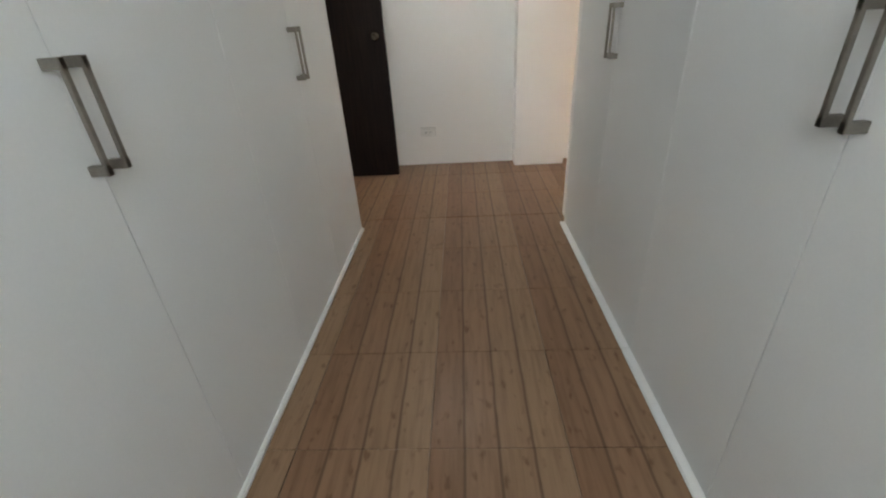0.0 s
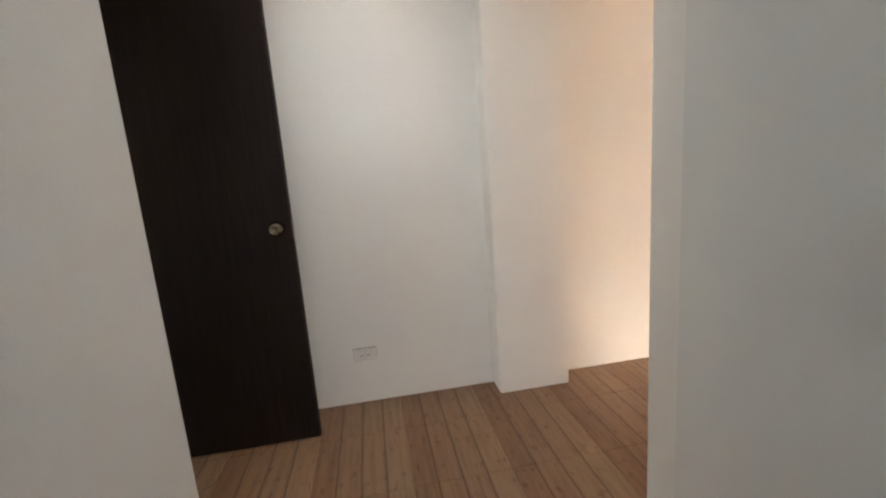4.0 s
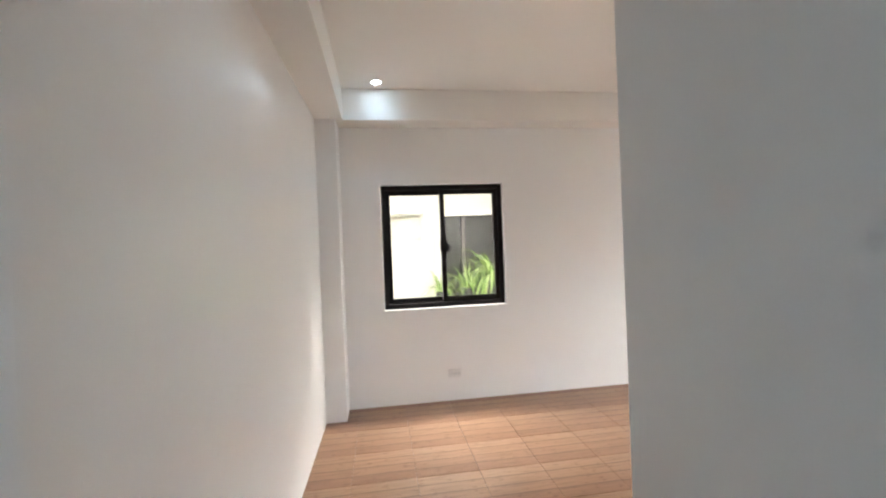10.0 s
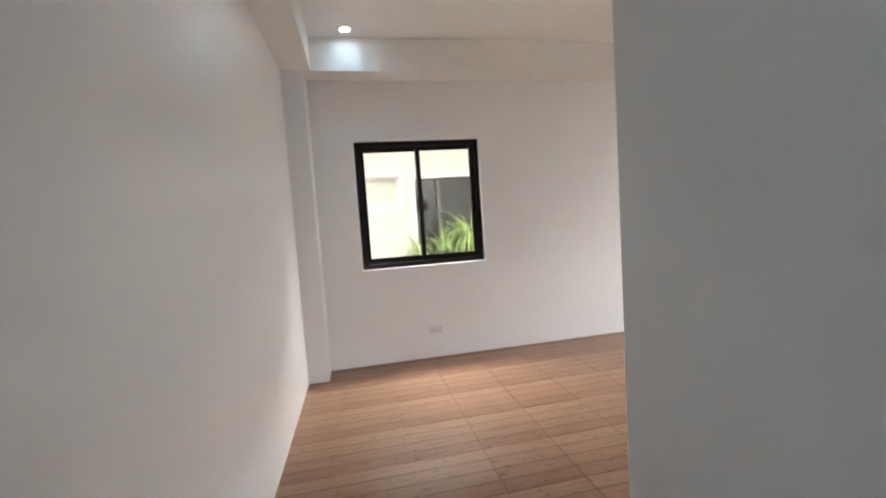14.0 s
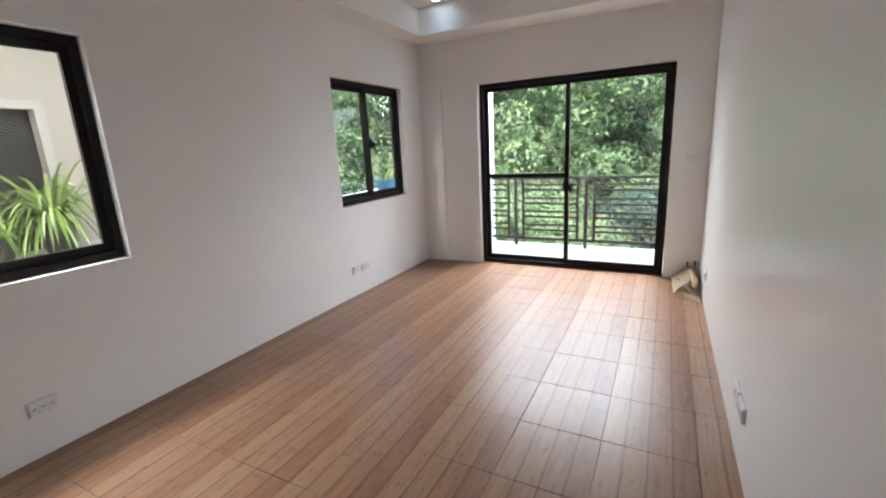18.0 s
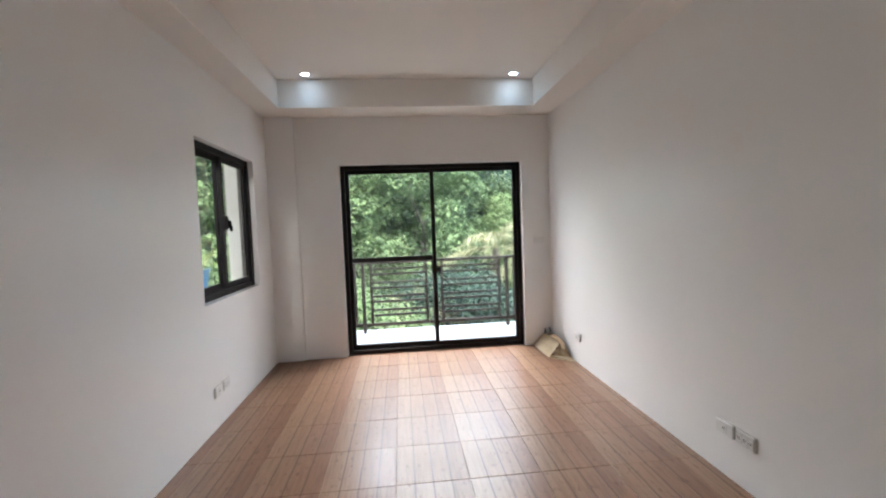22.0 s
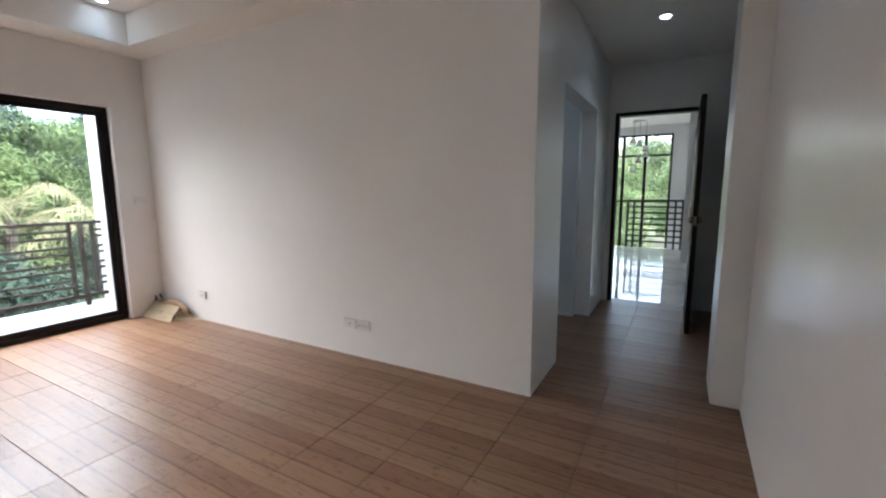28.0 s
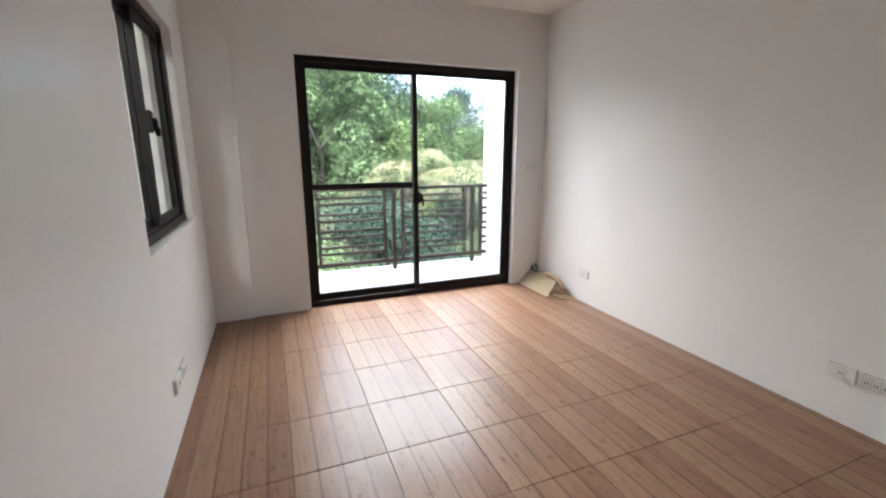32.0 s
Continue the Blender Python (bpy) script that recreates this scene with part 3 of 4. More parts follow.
RY = -5.20
rail = tagged(empty("balcony_railing", Matrix.Translation((1.28, RY, 0))), "brown-grey steel balcony railing with paired horizontal bars", "railing")
part("top_rail", one_box(-1.229, 1.298, -0.025, 0.025, 0.922, 0.960, bevel=0.003), RAILPAINT, rail)
part("bottom_rail", one_box(-1.229, 1.298, -0.018, 0.018, 0.075, 0.118, bevel=0.003), RAILPAINT, rail)
groups = (-1.03, -0.018, 0.942)
for c in groups:
    for dx, z0, hw in ((-0.108, 0.117, 0.018), (0.0, -0.012, 0.022), (0.108, 0.117, 0.018)):
        part("post", one_box(c + dx - hw, c + dx + hw, -0.022 if dx == 0 else -0.018, 0.022 if dx == 0 else 0.018, z0, 0.923, bevel=0.002), RAILPAINT, rail)
spans = [(-1.229, groups[0] - 0.126)] + [(a + 0.126, b - 0.126) for a, b in zip(groups, groups[1:])] + [(groups[2] + 0.126, 1.298)]
for a, b in spans:
    for k in range(4):
        for z in (0.222 + 0.186 * k, 0.294 + 0.186 * k):
            part("bar", one_box(a, b, -0.011, 0.011, z - 0.014, z + 0.014, bevel=0.001), RAILPAINT, rail)

# ---------------------------------------------------------------- crumpled paper bag in the corner


def paper_bag():
    bag = tagged(empty("paper_bag", Matrix.Translation((0.0, -3.80, 0)) @ Matrix.Diagonal((1.05, 1.2, 0.92, 1.0))), "crumpled brown paper bag with a pale panel in the corner", "paper bag")
    rnd = random.Random(4)

    def sheet(name, corners, material, label="", crumple=0.01, steps=7, bulge=0.0):
        """A bent sheet between four corners, with thickness and creases."""
        a, b, c, d = (Vector(p) for p in corners)
        bm, rows = bmesh.new(), []
        for i in range(steps + 1):
            row = []
            for j in range(steps + 1):
                u, v = i / steps, j / steps
                p = a * (1 - u) * (1 - v) + b * u * (1 - v) + c * u * v + d * (1 - u) * v
                dome = math.sin(math.pi * u) * math.sin(math.pi * v)
                lift = crumple * rnd.uniform(-1, 1)
                p += Vector((lift * 0.7, crumple * rnd.uniform(-0.8, 0.8), lift + bulge * dome))
                p.z, p.x = max(p.z, 0.004), max(p.x, 0.008)
                row.append(bm.verts.new(p))
            rows.append(row)
        for i in range(steps):
            for j in range(steps):
                bm.faces.new((rows[i][j], rows[i + 1][j], rows[i + 1][j + 1], rows[i][j + 1]))
        bmesh.ops.solidify(bm, geom=bm.faces[:], thickness=0.003)
        return part(name, bm, material, bag, label)

    panel = sheet("front_panel", [(0.225, -0.27, 0.003), (0.215, 0.17, 0.003), (0.085, 0.13, 0.14), (0.10, -0.23, 0.15)], CARDPALE, "stiff pale cardboard panel leaning outwards", 0.002)
    part("printed_mark", one_box(-0.045, 0.045, -0.001, 0.001, -0.012, 0.012), CARD, panel).matrix_local = Matrix.Translation((0.165, -0.05, 0.074)) @ Matrix.Rotation(radians(47), 4, "Y") @ Matrix.Rotation(radians(90), 4, "Z")
    sheet("crumpled_top", [(0.10, -0.21, 0.138), (0.085, 0.13, 0.128), (0.012, 0.15, 0.10), (0.012, -0.20, 0.135)], CARD, "", 0.018, 9, 0.03)
    sheet("crumpled_back", [(0.05, -0.20, 0.13), (0.05, 0.17, 0.10), (0.014, 0.21, 0.01), (0.014, -0.22, 0.02)], CARD, "", 0.010, 7)
    sheet("crumpled_side", [(0.205, 0.165, 0.006), (0.085, 0.135, 0.135), (0.02, 0.15, 0.11), (0.02, 0.24, 0.01)], CARD, "", 0.014, 8, 0.02)
    sheet("end_fold", [(0.20, 0.19, 0.004), (0.03, 0.29, 0.004), (0.03, 0.20, 0.06), (0.11, 0.17, 0.085)], CARD, "", 0.012, 7)
    sheet("loose_flap", [(0.19, 0.20, 0.006), (0.02, 0.33, 0.006), (0.02, 0.27, 0.03), (0.15, 0.19, 0.03)], CARDPALE, "torn pale edge lying on the floor", 0.006, 5)
    bm = bmesh.new()
    tube(bm, [(0.10, -0.06, 0.150), (0.085, 0.0, 0.178), (0.075, 0.07, 0.172), (0.06, 0.13, 0.135), (0.06, 0.19, 0.085)], [0.012, 0.024, 0.02, 0.026, 0.012], 9)
    part("twisted_fold", bm, CARD, bag, "rolled brown paper fold")
    for x, y in ((0.035, -0.25), (0.10, -0.215)):
        bm = bmesh.new()
        tube(bm, [(x, y, 0.03), (x + 0.006, y - 0.008, 0.12), (x - 0.006, y + 0.004, 0.185), (x + 0.004, y + 0.016, 0.215), (x + 0.002, y + 0.045, 0.16)], 0.0055, 8)
        part("twisted_handle", bm, BARK, bag, "dark twisted cord handle")


paper_bag()

# ---------------------------------------------------------------- landing behind the entry door
setting("landing_floor", one_box(-7.85, -2.83, -1.6, 2.2, -0.16, -0.004), WHITETILE, "polished white landing floor that mirrors the railing", "floor")
setting("landing_ceiling", one_box(-9.9, -2.83, -3.2, 3.2, 2.82, 3.0), CEILING, "white landing ceiling", "ceiling")
setting("landing_wall_south", slab("y", -1.72, -1.60, [-5.4, -2.83], [0, 2.82]), PAINT, "plain white landing wall", "wall")
setting("landing_wall_north", slab("y", 2.20, 2.32, [-9.6, -2.83], [-3.2, 2.82]), PAINT, "plain white landing wall", "wall")
setting("stairwell_wall_south", slab("y", -3.2, -3.08, [-9.6, -5.4], [-3.2, 2.82]), PAINT, "plain white stairwell wall", "wall")
setting("stairwell_floor", one_box(-9.6, -7.0, -3.2, 2.2, -3.3, -3.2), WHITETILE, "polished white floor below the landing", "floor")
STAIRWIN = [(-2.95, 0.50, -1.2, 2.62), (0.92, 2.05, -1.2, 2.62)]
setting("stairwell_wall_west", slab("x", -9.72, -9.6, [-3.2, 2.2], [-3.2, 2.82], STAIRWIN), PAINT, "cream wall with tall gridded windows", "wall")
setting("landing_column", one_box(-6.15, -6.0, 0.80, 0.94, 0, 2.82), PAINT, "slim white column on the landing", "column")


def grid_window(name, span, cols, rows):
    y0, y1, z0, z1 = span
    w = tagged(empty(name, Matrix.Translation((-9.66, y0, z0))), "tall black-framed stairwell window with a grid of panes", "window", kind="structure")
    part("frame", slab("x", -0.035, 0.035, [0.003, y1 - y0 - 0.003], [0.003, z1 - z0 - 0.003], [(0.05, y1 - y0 - 0.05, 0.05, z1 - z0 - 0.05)]), ALUMINIUM, w)
    for y in cols:
        part("mullion", one_box(-0.03, 0.03, y - y0 - 0.035, y - y0 + 0.035, 0.05, z1 - z0 - 0.05), ALUMINIUM, w)
    for z in rows:
        part("transom", one_box(-0.025, 0.025, 0.05, y1 - y0 - 0.05, z - z0 - 0.022, z - z0 + 0.022), ALUMINIUM, w)
    pane = part("pane", one_box(-0.004, 0.004, 0.04, y1 - y0 - 0.04, 0.04, z1 - z0 - 0.04), GLASS, w, "clear glass pane")
    pane.visible_shadow = False


grid_window("window_3", STAIRWIN[0], (-2.2, -1.35, -0.62, -0.11), (0.95, 2.10))
grid_window("window_4", STAIRWIN[1], (1.45,), (0.95, 2.10))


def stair_rail(m, length, label):
    r = tagged(empty("stair_railing", m), label, "railing")
    part("top_rail", one_box(-0.03, length + 0.03, -0.025, 0.025, 1.0, 1.045, bevel=0.003), BLACKRAIL, r)
    for x in (0.0, 0.13, length - 0.13, length) if length > 0.8 else (0.0, length):
        part("post", one_box(x - 0.02, x + 0.02, -0.02, 0.02, -0.004, 1.0), BLACKRAIL, r)
    for k in range(7):
        z = 0.14 + 0.125 * k
        part("bar", one_box(0.0, length, -0.010, 0.010, z - 0.017, z + 0.017), BLACKRAIL, r)
    return r


stair_rail(Matrix.Translation((-7.72, -0.26, 0)) @ Matrix.Rotation(radians(90), 4, "Z"), 1.05, "black steel stair railing at the landing's edge")


def pendant():
    p = tagged(empty("pendant_cluster", Matrix.Translation((-8.6, -0.18, 2.82))), "cluster of small white bell pendants on thin cords", "pendant lamp")
    bm = bmesh.new()
    lathe(bm, [(0.005, -0.035), (0.16, -0.035), (0.17, -0.02), (0.17, 0.0)], 28)
    part("canopy", bm, PLASTIC, p, smooth=False)
    for x, y, d in ((0.05, -0.13, 0.36), (-0.04, 0.0, 0.42), (0.06, 0.13, 0.56), (-0.05, 0.14, 0.66), (0.0, 0.0, 0.80), (0.07, -0.11, 1.02)):
        bm = bmesh.new()
        tube(bm, [(x, y, -0.03), (x, y, -d)], 0.002, 6)
        part("cord", bm, ALUMINIUM, p)
        bm = bmesh.new()
        lathe(bm, [(0.014, 0.0), (0.040, -0.02), (0.055, -0.08), (0.075, -0.145), (0.071, -0.145), (0.050, -0.08), (0.012, -0.016)], 18, (x, y, -d))
        part("bell_shade", bm, PLASTIC, p, smooth=True)


pendant()

# ---------------------------------------------------------------- outside
GZ = -3.3
setting("ground", one_box(-900, 900, -900, 900, GZ - 0.5, GZ), GROUND, "grassy ground far below the balcony", "ground")
# the house's own outer walls below the storey
setting("house_base", one_box(-2.83, XE + 0.15, -4.24, 1.20, GZ, -0.17), WHITEOUT, "white rendered lower storey of the house", "wall")
setting("balcony_base", one_box(-0.25, 3.5, -5.36, -4.242, GZ, -0.201), WHITEOUT, "white rendered lower storey under the balcony", "wall")

setting("corner_fin", one_box(XE + 0.15, 3.49, -4.24, -4.05, GZ, 3.02, bevel=0.006), WHITEOUT, "white rendered fin at the outer corner of the house", "wall")
# unseen walls and slab added to keep stray light out of the closet window
setting("light_well_wall", one_box(-2.9, -0.26, -4.95, -4.80, GZ, 3.6), WHITEOUT, "unseen rendered wall that keeps light off the closet window", "wall")
setting("light_well_return", one_box(-0.26, -0.13, -4.799, -3.742, 0.0, 3.018), WHITEOUT, "unseen rendered return wall that blocks light beside the closet window", "wall")
setting("light_well_eave", one_box(-2.9, -0.13, -4.799, -3.30, 3.02, 3.16, bevel=0.01), WHITEOUT, "unseen white slab that shuts out the sky over the closet window", "eave")
# out of view, added to cut the sky's light in the gap between houses
setting("roof_eave", one_box(XE + 0.15, 4.25, -4.24, 2.6, 3.02, 3.16, bevel=0.01), WHITEOUT, "unseen white eave added to shade the neighbouring wall", "eave")

# neighbouring house
nh = tagged(empty("neighbour_house", Matrix.Translation((5.6, 0, 0))), "cream rendered house close beside the bedroom windows", "house")
DW = (-1.30, -0.355, 0.62, 1.94)
HW = (-0.105, 0.62, 1.53, 1.99)
part("wall", slab("x", 0.0, 0.2, [-5.1, 4.0], [GZ, 5.2], [DW, HW]), CREAM, nh)
# unseen overhang, added and deepened to shade the cream wall
part("eave", one_box(-0.98, 0.0, -5.1, 4.0, 3.10, 3.24, bevel=0.01), CREAM, nh)
part("side_wall", slab("y", -5.1, -4.9, [0.2, 5.0], [GZ, 5.2]), CREAM, nh)
part("roof", one_box(-0.35, 5.2, -5.4, 4.3, 5.2, 5.35), CONCRETE, nh)
for (a, b, c, d), pane_mat, trim in ((DW, DARKGLASS, 0.075), (HW, CREAM, 0.055)):
    bm = bmesh.new()
    frame_box(bm, a - trim, b + trim, c - trim, d + trim, -0.03, 0.03, trim, bevel=0.004)
    bmesh.ops.transform(bm, matrix=Matrix(((0, 1, 0, 0), (1, 0, 0, 0), (0, 0, 1, 0), (0, 0, 0, 1))), verts=bm.verts)
    win = part("window", bm, TRIM, nh, "white trimmed window")
    part("pane", one_box(0.10, 0.108, a, b, c, d), pane_mat, win, "dark sliding glass" if pane_mat is DARKGLASS else "cream blind behind the glass")
    if pane_mat is DARKGLASS:
        mid = (a + b) / 2 + 0.10
        part("curtain", one_box(0.115, 0.125, mid, b, c, d), TRIM, win, "pale curtain behind one sash")
        part("sash_stile", one_box(0.05, 0.10, mid - 0.025, mid + 0.025, c, d), BROWNSASH, win)
    else:
        bm = bmesh.new()
        frame_box(bm, a, b, c, d, 0.02, 0.06, 0.035, bevel=0.003)
        bmesh.ops.transform(bm, matrix=Matrix(((0, 1, 0, 0), (1, 0, 0, 0), (0, 0, 1, 0), (0, 0, 0, 1))), verts=bm.verts)
        part("sash_frame", bm, TRIM, win)

setting("garden_ledge", one_box(3.95, 4.918, -5.25, -4.62, GZ, 0.70, bevel=0.01), CONCRETE, "low concrete ledge that carries a blue pot", "ledge")
tagged(finish("garden_wall", one_box(4.92, 5.30, -6.1, 3.0, GZ, 0.70, bevel=0.01), CONCRETE), "concrete garden wall with a flat pale top", "garden wall", kind="structure")


def blade(bm, base, lean, length, width, droop, segs=6):
    """A long arching leaf of tapering width."""
    base, side = Vector(base), Vector((-lean[1], lean[0], 0)).normalized()
    up0 = lean[2]
    left = []
    for k in range(segs + 1):
        s = k / segs
        p = base + Vector((lean[0] * s * length, lean[1] * s * length, length * (up0 * s - droop * s * s)))
        w = width * (0.55 + 0.9 * s) * (1 - s) ** 0.6 + 0.001
        left.append((bm.verts.new(p - side * w), bm.verts.new(p + Vector((0, 0, -0.25 * w))), bm.verts.new(p + side * w)))
    for a, b in zip(left, left[1:]):
        bm.faces.new((a[0], a[1], b[1], b[0]))
        bm.faces.new((a[1], a[2], b[2], b[1]))


def potted(name, at, pot_r, pot_h, mat_pot, mat_leaf, n, size, width, label, seed, category="potted plant"):
    rnd = random.Random(seed)
    top = tagged(empty(name, Matrix.Translation(at)), label, category)
    bm = bmesh.new()
    lathe(bm, [(pot_r * 0.72, 0), (pot_r * 0.98, pot_h * 0.9), (pot_r * 1.08, pot_h * 0.9), (pot_r * 1.08, pot_h), (pot_r * 0.96, pot_h), (pot_r * 0.92, pot_h * 0.88)], 24)
    part("pot", bm, mat_pot, top, smooth=False)
    bm = bmesh.new()
    lathe(bm, [(pot_r * 0.5, pot_h * 0.86), (pot_r * 0.93, pot_h * 0.87), (pot_r * 0.3, pot_h * 0.9)], 16)
    part("soil", bm, POTSOIL, top)
    bm = bmesh.new()
    for k in range(n):
        t, r = rnd.uniform(0, 2 * math.pi), rnd.uniform(0, pot_r * 0.5)
        out, rise = rnd.uniform(0.25, 0.95), rnd.uniform(0.7, 1.6)
        blade(bm, (r * math.cos(t), r * math.sin(t), pot_h * 0.88), (out * math.cos(t), out * math.sin(t), rise), size * rnd.uniform(0.6, 1.1), width * rnd.uniform(0.7, 1.2), rnd.uniform(0.7, 1.5))
    part("foliage", bm, mat_leaf, top)


potted("spider_plant", (5.08, -0.66, 0.70), 0.115, 0.17, POTBLACK, SPIDER, 75, 0.44, 0.014, "spider plant with striped leaves in a black pot", 1)
potted("spider_plant", (5.10, -0.27, 0.70), 0.09, 0.13, POTBLACK, SPIDER, 50, 0.42, 0.012, "small spider plant with striped leaves in a pot", 2)
potted("spider_plant", (5.06, -1.05, 0.70), 0.14, 0.26, POTBLACK, SPIDER, 175, 0.74, 0.016, "large bushy spider plant with pale striped leaves", 3)
potted("potted_plant", (4.22, -4.88, 0.70), 0.155, 0.28, POTBLUE, STRAP, 16, 0.50, 0.018, "strap-leaved plant in a wide blue plastic pot", 5)


# ---------------------------------------------------------------- trees


def leaf_quads(verts, faces, rnd, centre, radius, count, size, squash=0.8):
    """Small folded leaves scattered through a lumpy clump, facing outwards and up."""
    for _ in range(count):
        d = Vector((rnd.gauss(0, 1), rnd.gauss(0, 1), rnd.gauss(0.25, 0.9))).normalized()
        p = centre + Vector((d.x, d.y, d.z * squash)) * radius * rnd.uniform(0.55, 1.05) ** 0.6
        face = (d + Vector((rnd.uniform(-0.7, 0.7), rnd.uniform(-0.7, 0.7), rnd.uniform(-0.1, 0.9)))).normalized()
        along = face.cross(Vector((rnd.uniform(-1, 1), rnd.uniform(-1, 1), rnd.uniform(-1, 1)))).normalized()
        across = face.cross(along)
        s = size * rnd.uniform(0.6, 1.3)
        n = len(verts)
        verts += [tuple(p - along * s), tuple(p + across * s * 0.45 + face * s * 0.12), tuple(p + along * s), tuple(p - across * s * 0.45 + face * s * 0.12)]
        faces += [(n, n + 1, n + 2), (n, n + 2, n + 3)]


def tree(name, seed, height, spread, material, label, clumps=40, per=420, leaf=0.10, at=(0, 0), turn=0):
    rnd = random.Random(seed)
    top = tagged(empty(name, pose(at[0], at[1], GZ, 0, 0, turn)), label, "tree", "trees behind the balcony")
    bm = bmesh.new()
    r0 = 0.016 * height
    pts = [Vector((0, 0, -0.1))]
    for k in range(1, 6):
        pts.append(Vector((rnd.uniform(-0.12, 0.12) * k, rnd.uniform(-0.12, 0.12) * k, height * 0.75 * k / 5)))
    tube(bm, pts, [r0 * (1 - 0.14 * k) for k in range(6)], 9)
    verts, faces = [], []
    for k in range(clumps):
        t = rnd.uniform(0, 2 * math.pi)
        zf = rnd.uniform(0.22, 1.0)
        rr = spread * math.sqrt(max(0.05, 1 - (2.1 * abs(zf - 0.55)) ** 2 * 0.8)) * rnd.uniform(0.45, 1.0)
        c = Vector((rr * math.cos(t), rr * math.sin(t), height * zf))
        size = spread * rnd.uniform(0.26, 0.42)
        if k % 3 == 0:
            base = pts[min(5, 2 + int(zf * 3.4))]
            mid = base.lerp(c, 0.55) + Vector((0, 0, 0.3))
            tube(bm, [base, mid, c], [r0 * 0.3, r0 * 0.16, r0 * 0.05], 6)
        leaf_quads(verts, faces, rnd, c, size, per, leaf)
    part("trunk", bm, BARK, top)
    me = bpy.data.meshes.new("crown")
    me.from_pydata(verts, [], faces)
    me.materials.append(material)
    crown = new("crown", me)
    crown.parent = top
    return top


kinds = [
    tree("tree", 11, 9.5, 3.6, LEAF_A, "tall broad-leaved tree with a dense deep green crown", at=(4.5, -21), clumps=50, per=420),
    tree("tree", 12, 8.0, 3.0, LEAF_B, "broad-leaved tree with a fresh bright green crown", at=(1.0, -17.5), clumps=46, per=400, leaf=0.095),
    tree("tree", 13, 10.5, 3.4, LEAF_C, "tall tree with a dark blue-green crown", at=(-2.5, -24), clumps=50, per=420),
    tree("tree", 16, 7.2, 2.5, LEAF_D, "slender tree with a pale yellow-green crown", at=(3.0, -19.5), clumps=34, per=380, leaf=0.09),
    tree("shrub", 14, 3.2, 2.3, LEAF_B, "rounded bright green shrub below the balcony", at=(3.4, -10.6), clumps=30, per=360, leaf=0.075),
    tree("shrub", 15, 3.0, 2.4, LEAF_A, "rounded dark green shrub below the balcony", at=(0.2, -12.5), clumps=30, per=360, leaf=0.08),
]
rnd = random.Random(77)
spots = [
    (0, 8.5, -19, 1.05), (2, 1.0, -25, 1.15), (0, -1.2, -22.5, 1.0), (1, -4.2, -20, 0.85), (2, 6.2, -27, 1.2), (0, -6.5, -27, 0.78),
    (1, 6.5, -16.0, 1.0), (2, 11.5, -23, 1.15), (1, 10.5, -14.5, 1.0), (0, 13.5, -17, 1.15), (2, 15.5, -11, 1.1), (1, 12.5, -9.5, 1.0),
    (0, 17, -6.5, 1.1), (2, 4.0, -31, 1.35), (0, -0.5, -32, 1.3), (2, -11, -30, 0.8), (1, -9, -24, 0.7), (0, -14, -27, 0.72), (0, 9.0, -31, 1.4),
    (4, 6.0, -11.5, 1.1), (5, 8.5, -10.0, 1.2), (4, -3.2, -11.5, 0.62), (5, 3.6, -13.5, 0.75), (4, 4.6, -14.5, 1.2), (5, -4.6, -15, 1.0), (4, -6.5, -18, 1.1),
    (4, 10.8, -7.0, 1.1), (5, 9.2, -8.0, 1.0), (4, 7.6, -7.8, 1.0), (5, 5.0, -9.0, 0.85), (4, 1.2, -10.2, 0.60), (5, -1.4, -10.6, 0.58),
    (3, 5.6, -18.0, 0.72), (3, -3.4, -18.8, 0.78),
    # beyond the stairwell window, in pale kinds that paint in its washed-out brightness
    (3, -33, -4.0, 1.0), (3, -30, 0.8, 0.9), (3, -36, 3.0, 1.0), (3, -31, -8.5, 0.95), (1, -40, -2.0, 1.0), (3, -25, -2.2, 0.68), (3, -24, 2.0, 0.66), (4, -22, -5.5, 1.0), (3, -32, 7.0, 0.9),
]
for k, x, y, s in spots:
    c = copy_thing(kinds[k], Matrix.Translation((x, y, GZ)) @ Matrix.Rotation(rnd.uniform(0, 6.28), 4, "Z"))
    c.scale = (s, s, s * rnd.uniform(0.92, 1.08))


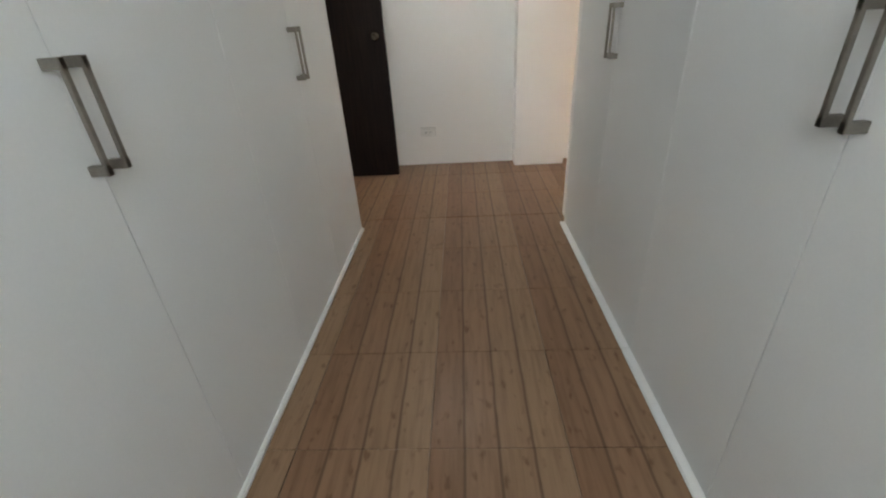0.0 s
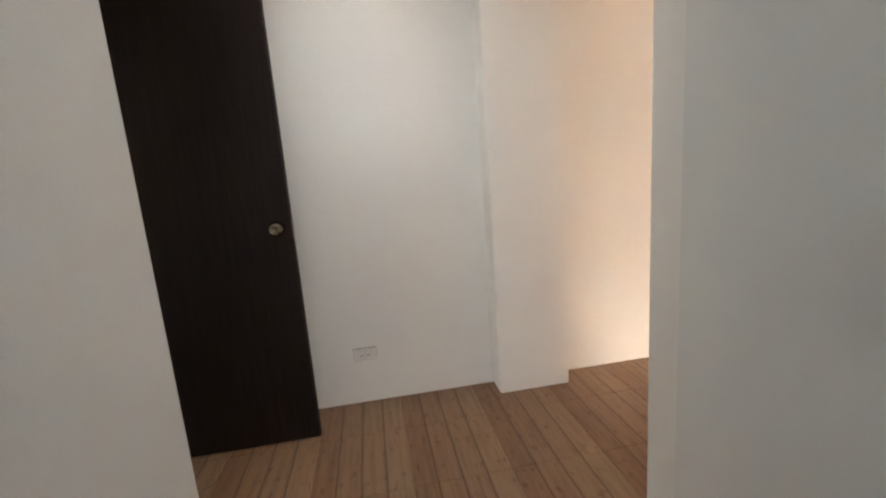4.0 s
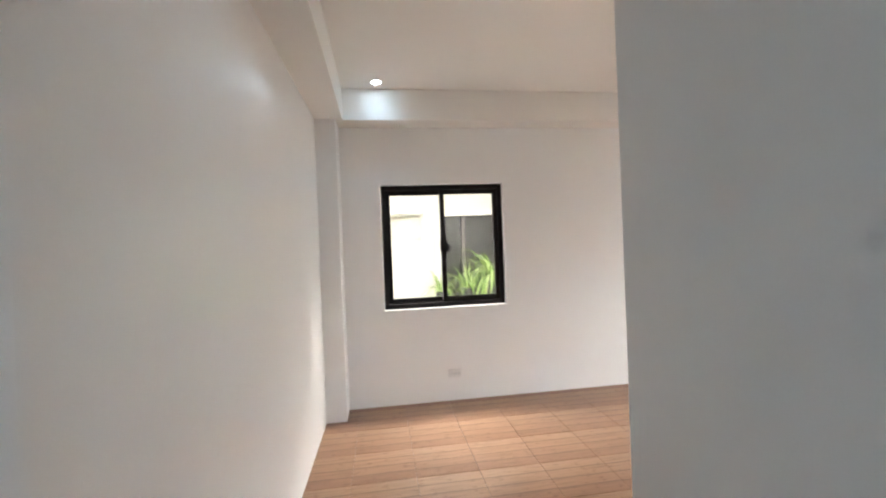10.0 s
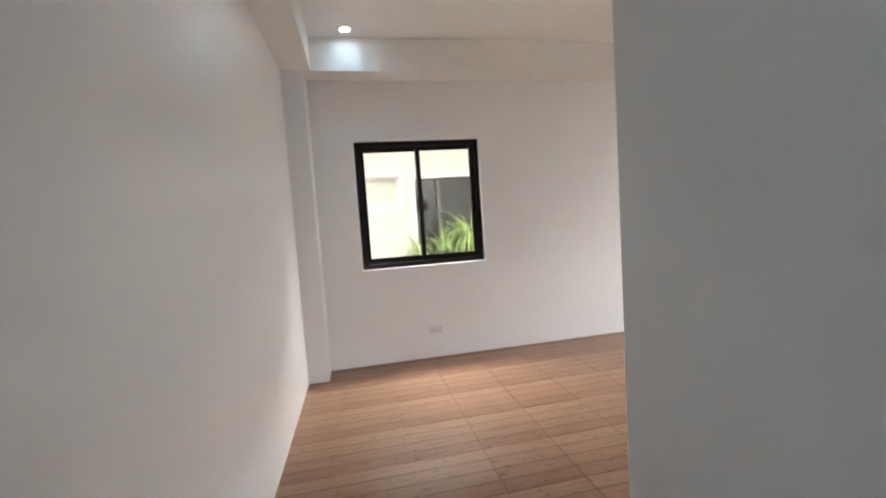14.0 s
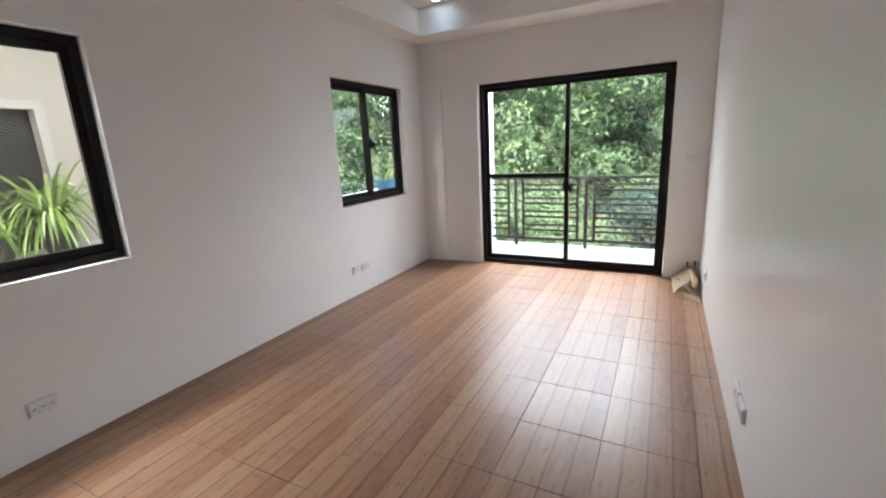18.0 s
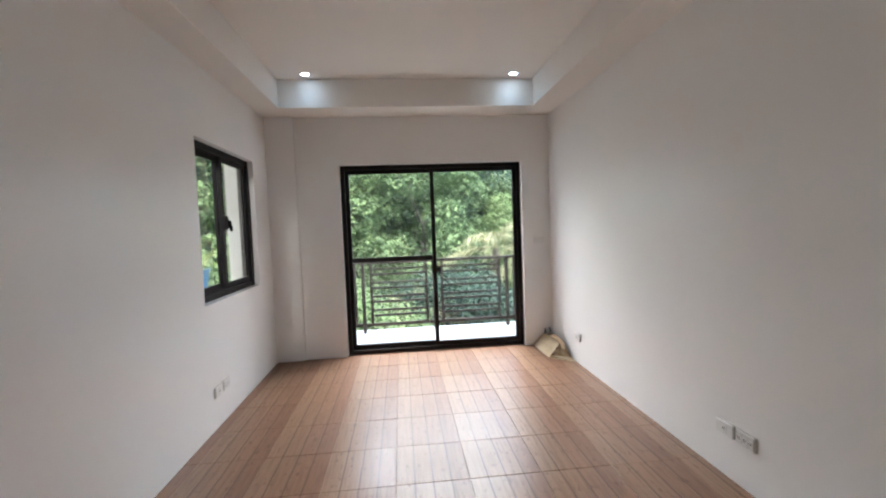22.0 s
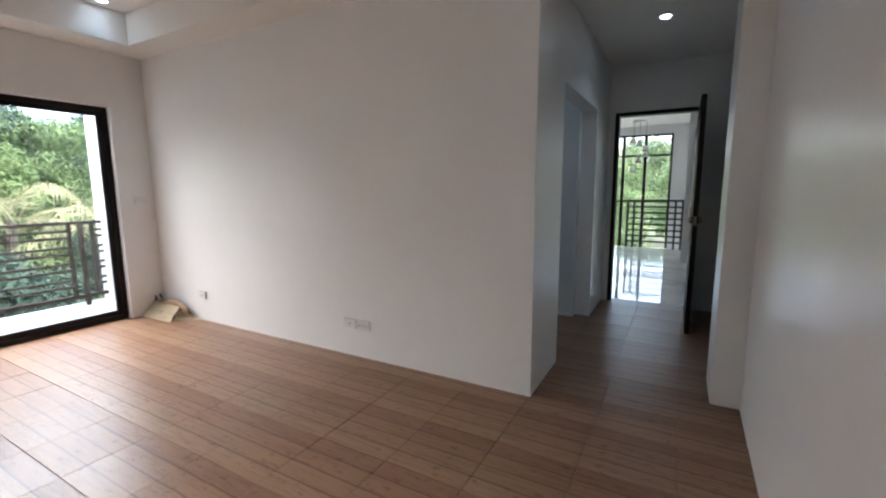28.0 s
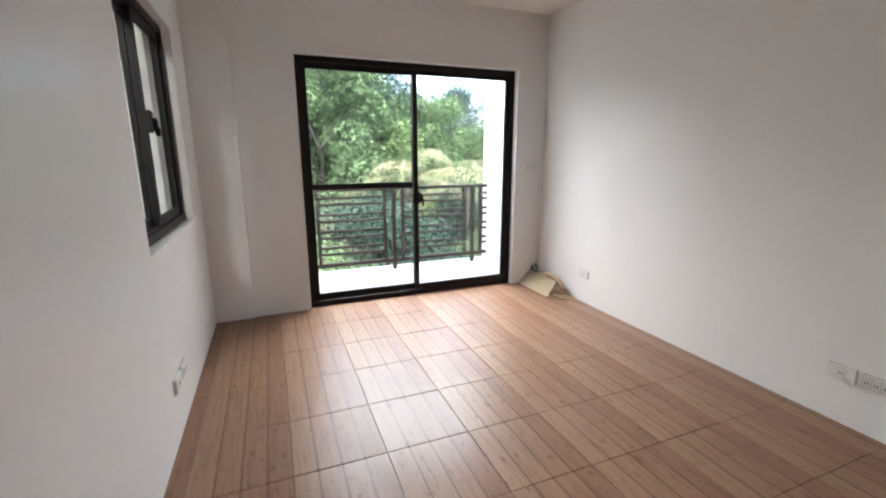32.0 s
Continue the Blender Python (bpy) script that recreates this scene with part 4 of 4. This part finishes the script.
def palm(at, height, seed, label, frond_len=3.1, n=13, material=FROND, lift=(0.5, 1.7)):
    rnd = random.Random(seed)
    top = tagged(empty("palm_tree", Matrix.Translation((at[0], at[1], GZ))), label, "palm tree")
    bm = bmesh.new()
    tube(bm, [(0, 0, -0.1), (0.1, 0.05, height * 0.35), (0.05, 0.1, height * 0.7), (0, 0, height)], [0.2, 0.15, 0.13, 0.12], 10)
    part("trunk", bm, BARK, top)
    for k in range(n):
        t = 2 * math.pi * k / n + rnd.uniform(-0.25, 0.25)
        up = rnd.uniform(*lift) if k % 4 else rnd.uniform(0.0, 0.3)
        fl = frond_len * rnd.uniform(0.8, 1.15)
        pts = []
        for s in range(29):
            q = s / 28
            r = fl * (0.16 * q + 0.84 * q ** 1.25) * (1 - 0.10 * up)
            pts.append(Vector((r * math.cos(t), r * math.sin(t), height + fl * (up * 0.75 * q - (0.35 + 0.62 * up) * q ** 2.3))))
        bmf = bmesh.new()
        tube(bmf, [tuple(p) for p in pts], [0.026 * (1 - q / 30) for q in range(29)], 5)
        side = Vector((-math.sin(t), math.cos(t), 0))
        for s in range(4, 29):
            p, q = pts[s], s / 28
            tang = (pts[s] - pts[s - 1]).normalized()
            ll = 0.80 * math.sin(math.pi * min(1.0, 0.15 + 0.78 * q)) + 0.10
            for sgn in (-1, 1):
                b = p + tang * rnd.uniform(-0.02, 0.02)
                hang = -0.15 - 0.75 * q + rnd.uniform(-0.30, 0.20)
                tip = b + (side * sgn * rnd.uniform(0.45, 0.85) + tang * 0.7 + Vector((0, 0, hang))).normalized() * ll * rnd.uniform(0.7, 1.1)
                w = tang * 0.017
                mid = b.lerp(tip, 0.5) + Vector((0, 0, 0.05 * ll))
                bmf.faces.new([bmf.verts.new(v) for v in (b - w, b + w, mid + w * 0.9, tip, mid - w * 0.9)])
        part("frond", bmf, material, top)


palm((-1.5, -13.6), 3.9, 5, "coconut palm with pale arching fronds below the balcony", 2.6, 9, lift=(0.7, 1.6))
palm((-3.2, -12.9), 3.6, 6, "coconut palm with long pale arching fronds", 3.0, 8, lift=(0.7, 1.5))
palm((1.6, -13.8), 2.0, 9, "young coconut palm with pale drooping fronds", 2.2, 8)
palm((3.0, -12.4), 1.5, 12, "withered palm with dry grey-brown fronds", 2.0, 10, DRYFROND, (0.3, 1.2))
palm((0.6, -11.9), 1.2, 14, "withered palm with dry grey-brown fronds", 1.7, 9, DRYFROND, (0.3, 1.2))

# ---------------------------------------------------------------- floor tiles, each its own piece
TX, TY, JOINT = 0.4045, 0.411, 0.0026
GX, GY = 1.766, -2.06


def tile_mesh(x0, x1, y0, y1):
    """A tile cut to x0..x1, y0..y1 about its grid centre, with a small bevel at the top edge."""
    b = 0.0011
    verts = [(x0, y0, -0.008), (x1, y0, -0.008), (x1, y1, -0.008), (x0, y1, -0.008),
             (x0, y0, -b), (x1, y0, -b), (x1, y1, -b), (x0, y1, -b),
             (x0 + b, y0 + b, 0), (x1 - b, y0 + b, 0), (x1 - b, y1 - b, 0), (x0 + b, y1 - b, 0)]
    faces = [(8, 9, 10, 11)]
    for k in range(4):
        j = (k + 1) % 4
        faces += [(k, j, j + 4, k + 4), (k + 4, j + 4, j + 8, k + 8)]
    me = bpy.data.meshes.new("tile")
    me.from_pydata(verts, [], faces)
    me.materials.append(TILE)
    return me


cuts = {}
AREAS = [(0.0, XE, YS - 0.055, YN + 0.06, GX), (-2.83, 0.0, 0.0, YNP, -0.957), (CLJ, CR + 0.020, -3.62, 0.0, -0.957)]
for ax0, ax1, ay0, ay1, gx in AREAS:
    for i in range(math.floor((ax0 - gx) / TX), math.ceil((ax1 - gx) / TX)):
        for j in range(math.floor((ay0 - GY) / TY), math.ceil((ay1 - GY) / TY)):
            cx, cy = gx + (i + 0.5) * TX, GY + (j + 0.5) * TY
            hx, hy = TX / 2 - JOINT / 2, TY / 2 - JOINT / 2
            span = tuple(round(v, 4) for v in (max(ax0 - cx, -hx), min(ax1 - cx, hx), max(ay0 - cy, -hy), min(ay1 - cy, hy)))
            if span[1] - span[0] < 0.01 or span[3] - span[2] < 0.01:
                continue
            if span not in cuts:
                cuts[span] = tile_mesh(*span)
            t = new("tile", cuts[span])
            t.parent = floor
            t.location = (cx, cy, 0)
            # laid by hand: no two tiles lie in quite the same plane
            t.rotation_euler = (radians(rnd.gauss(0, 0.12)), radians(rnd.gauss(0, 0.12)), 0)
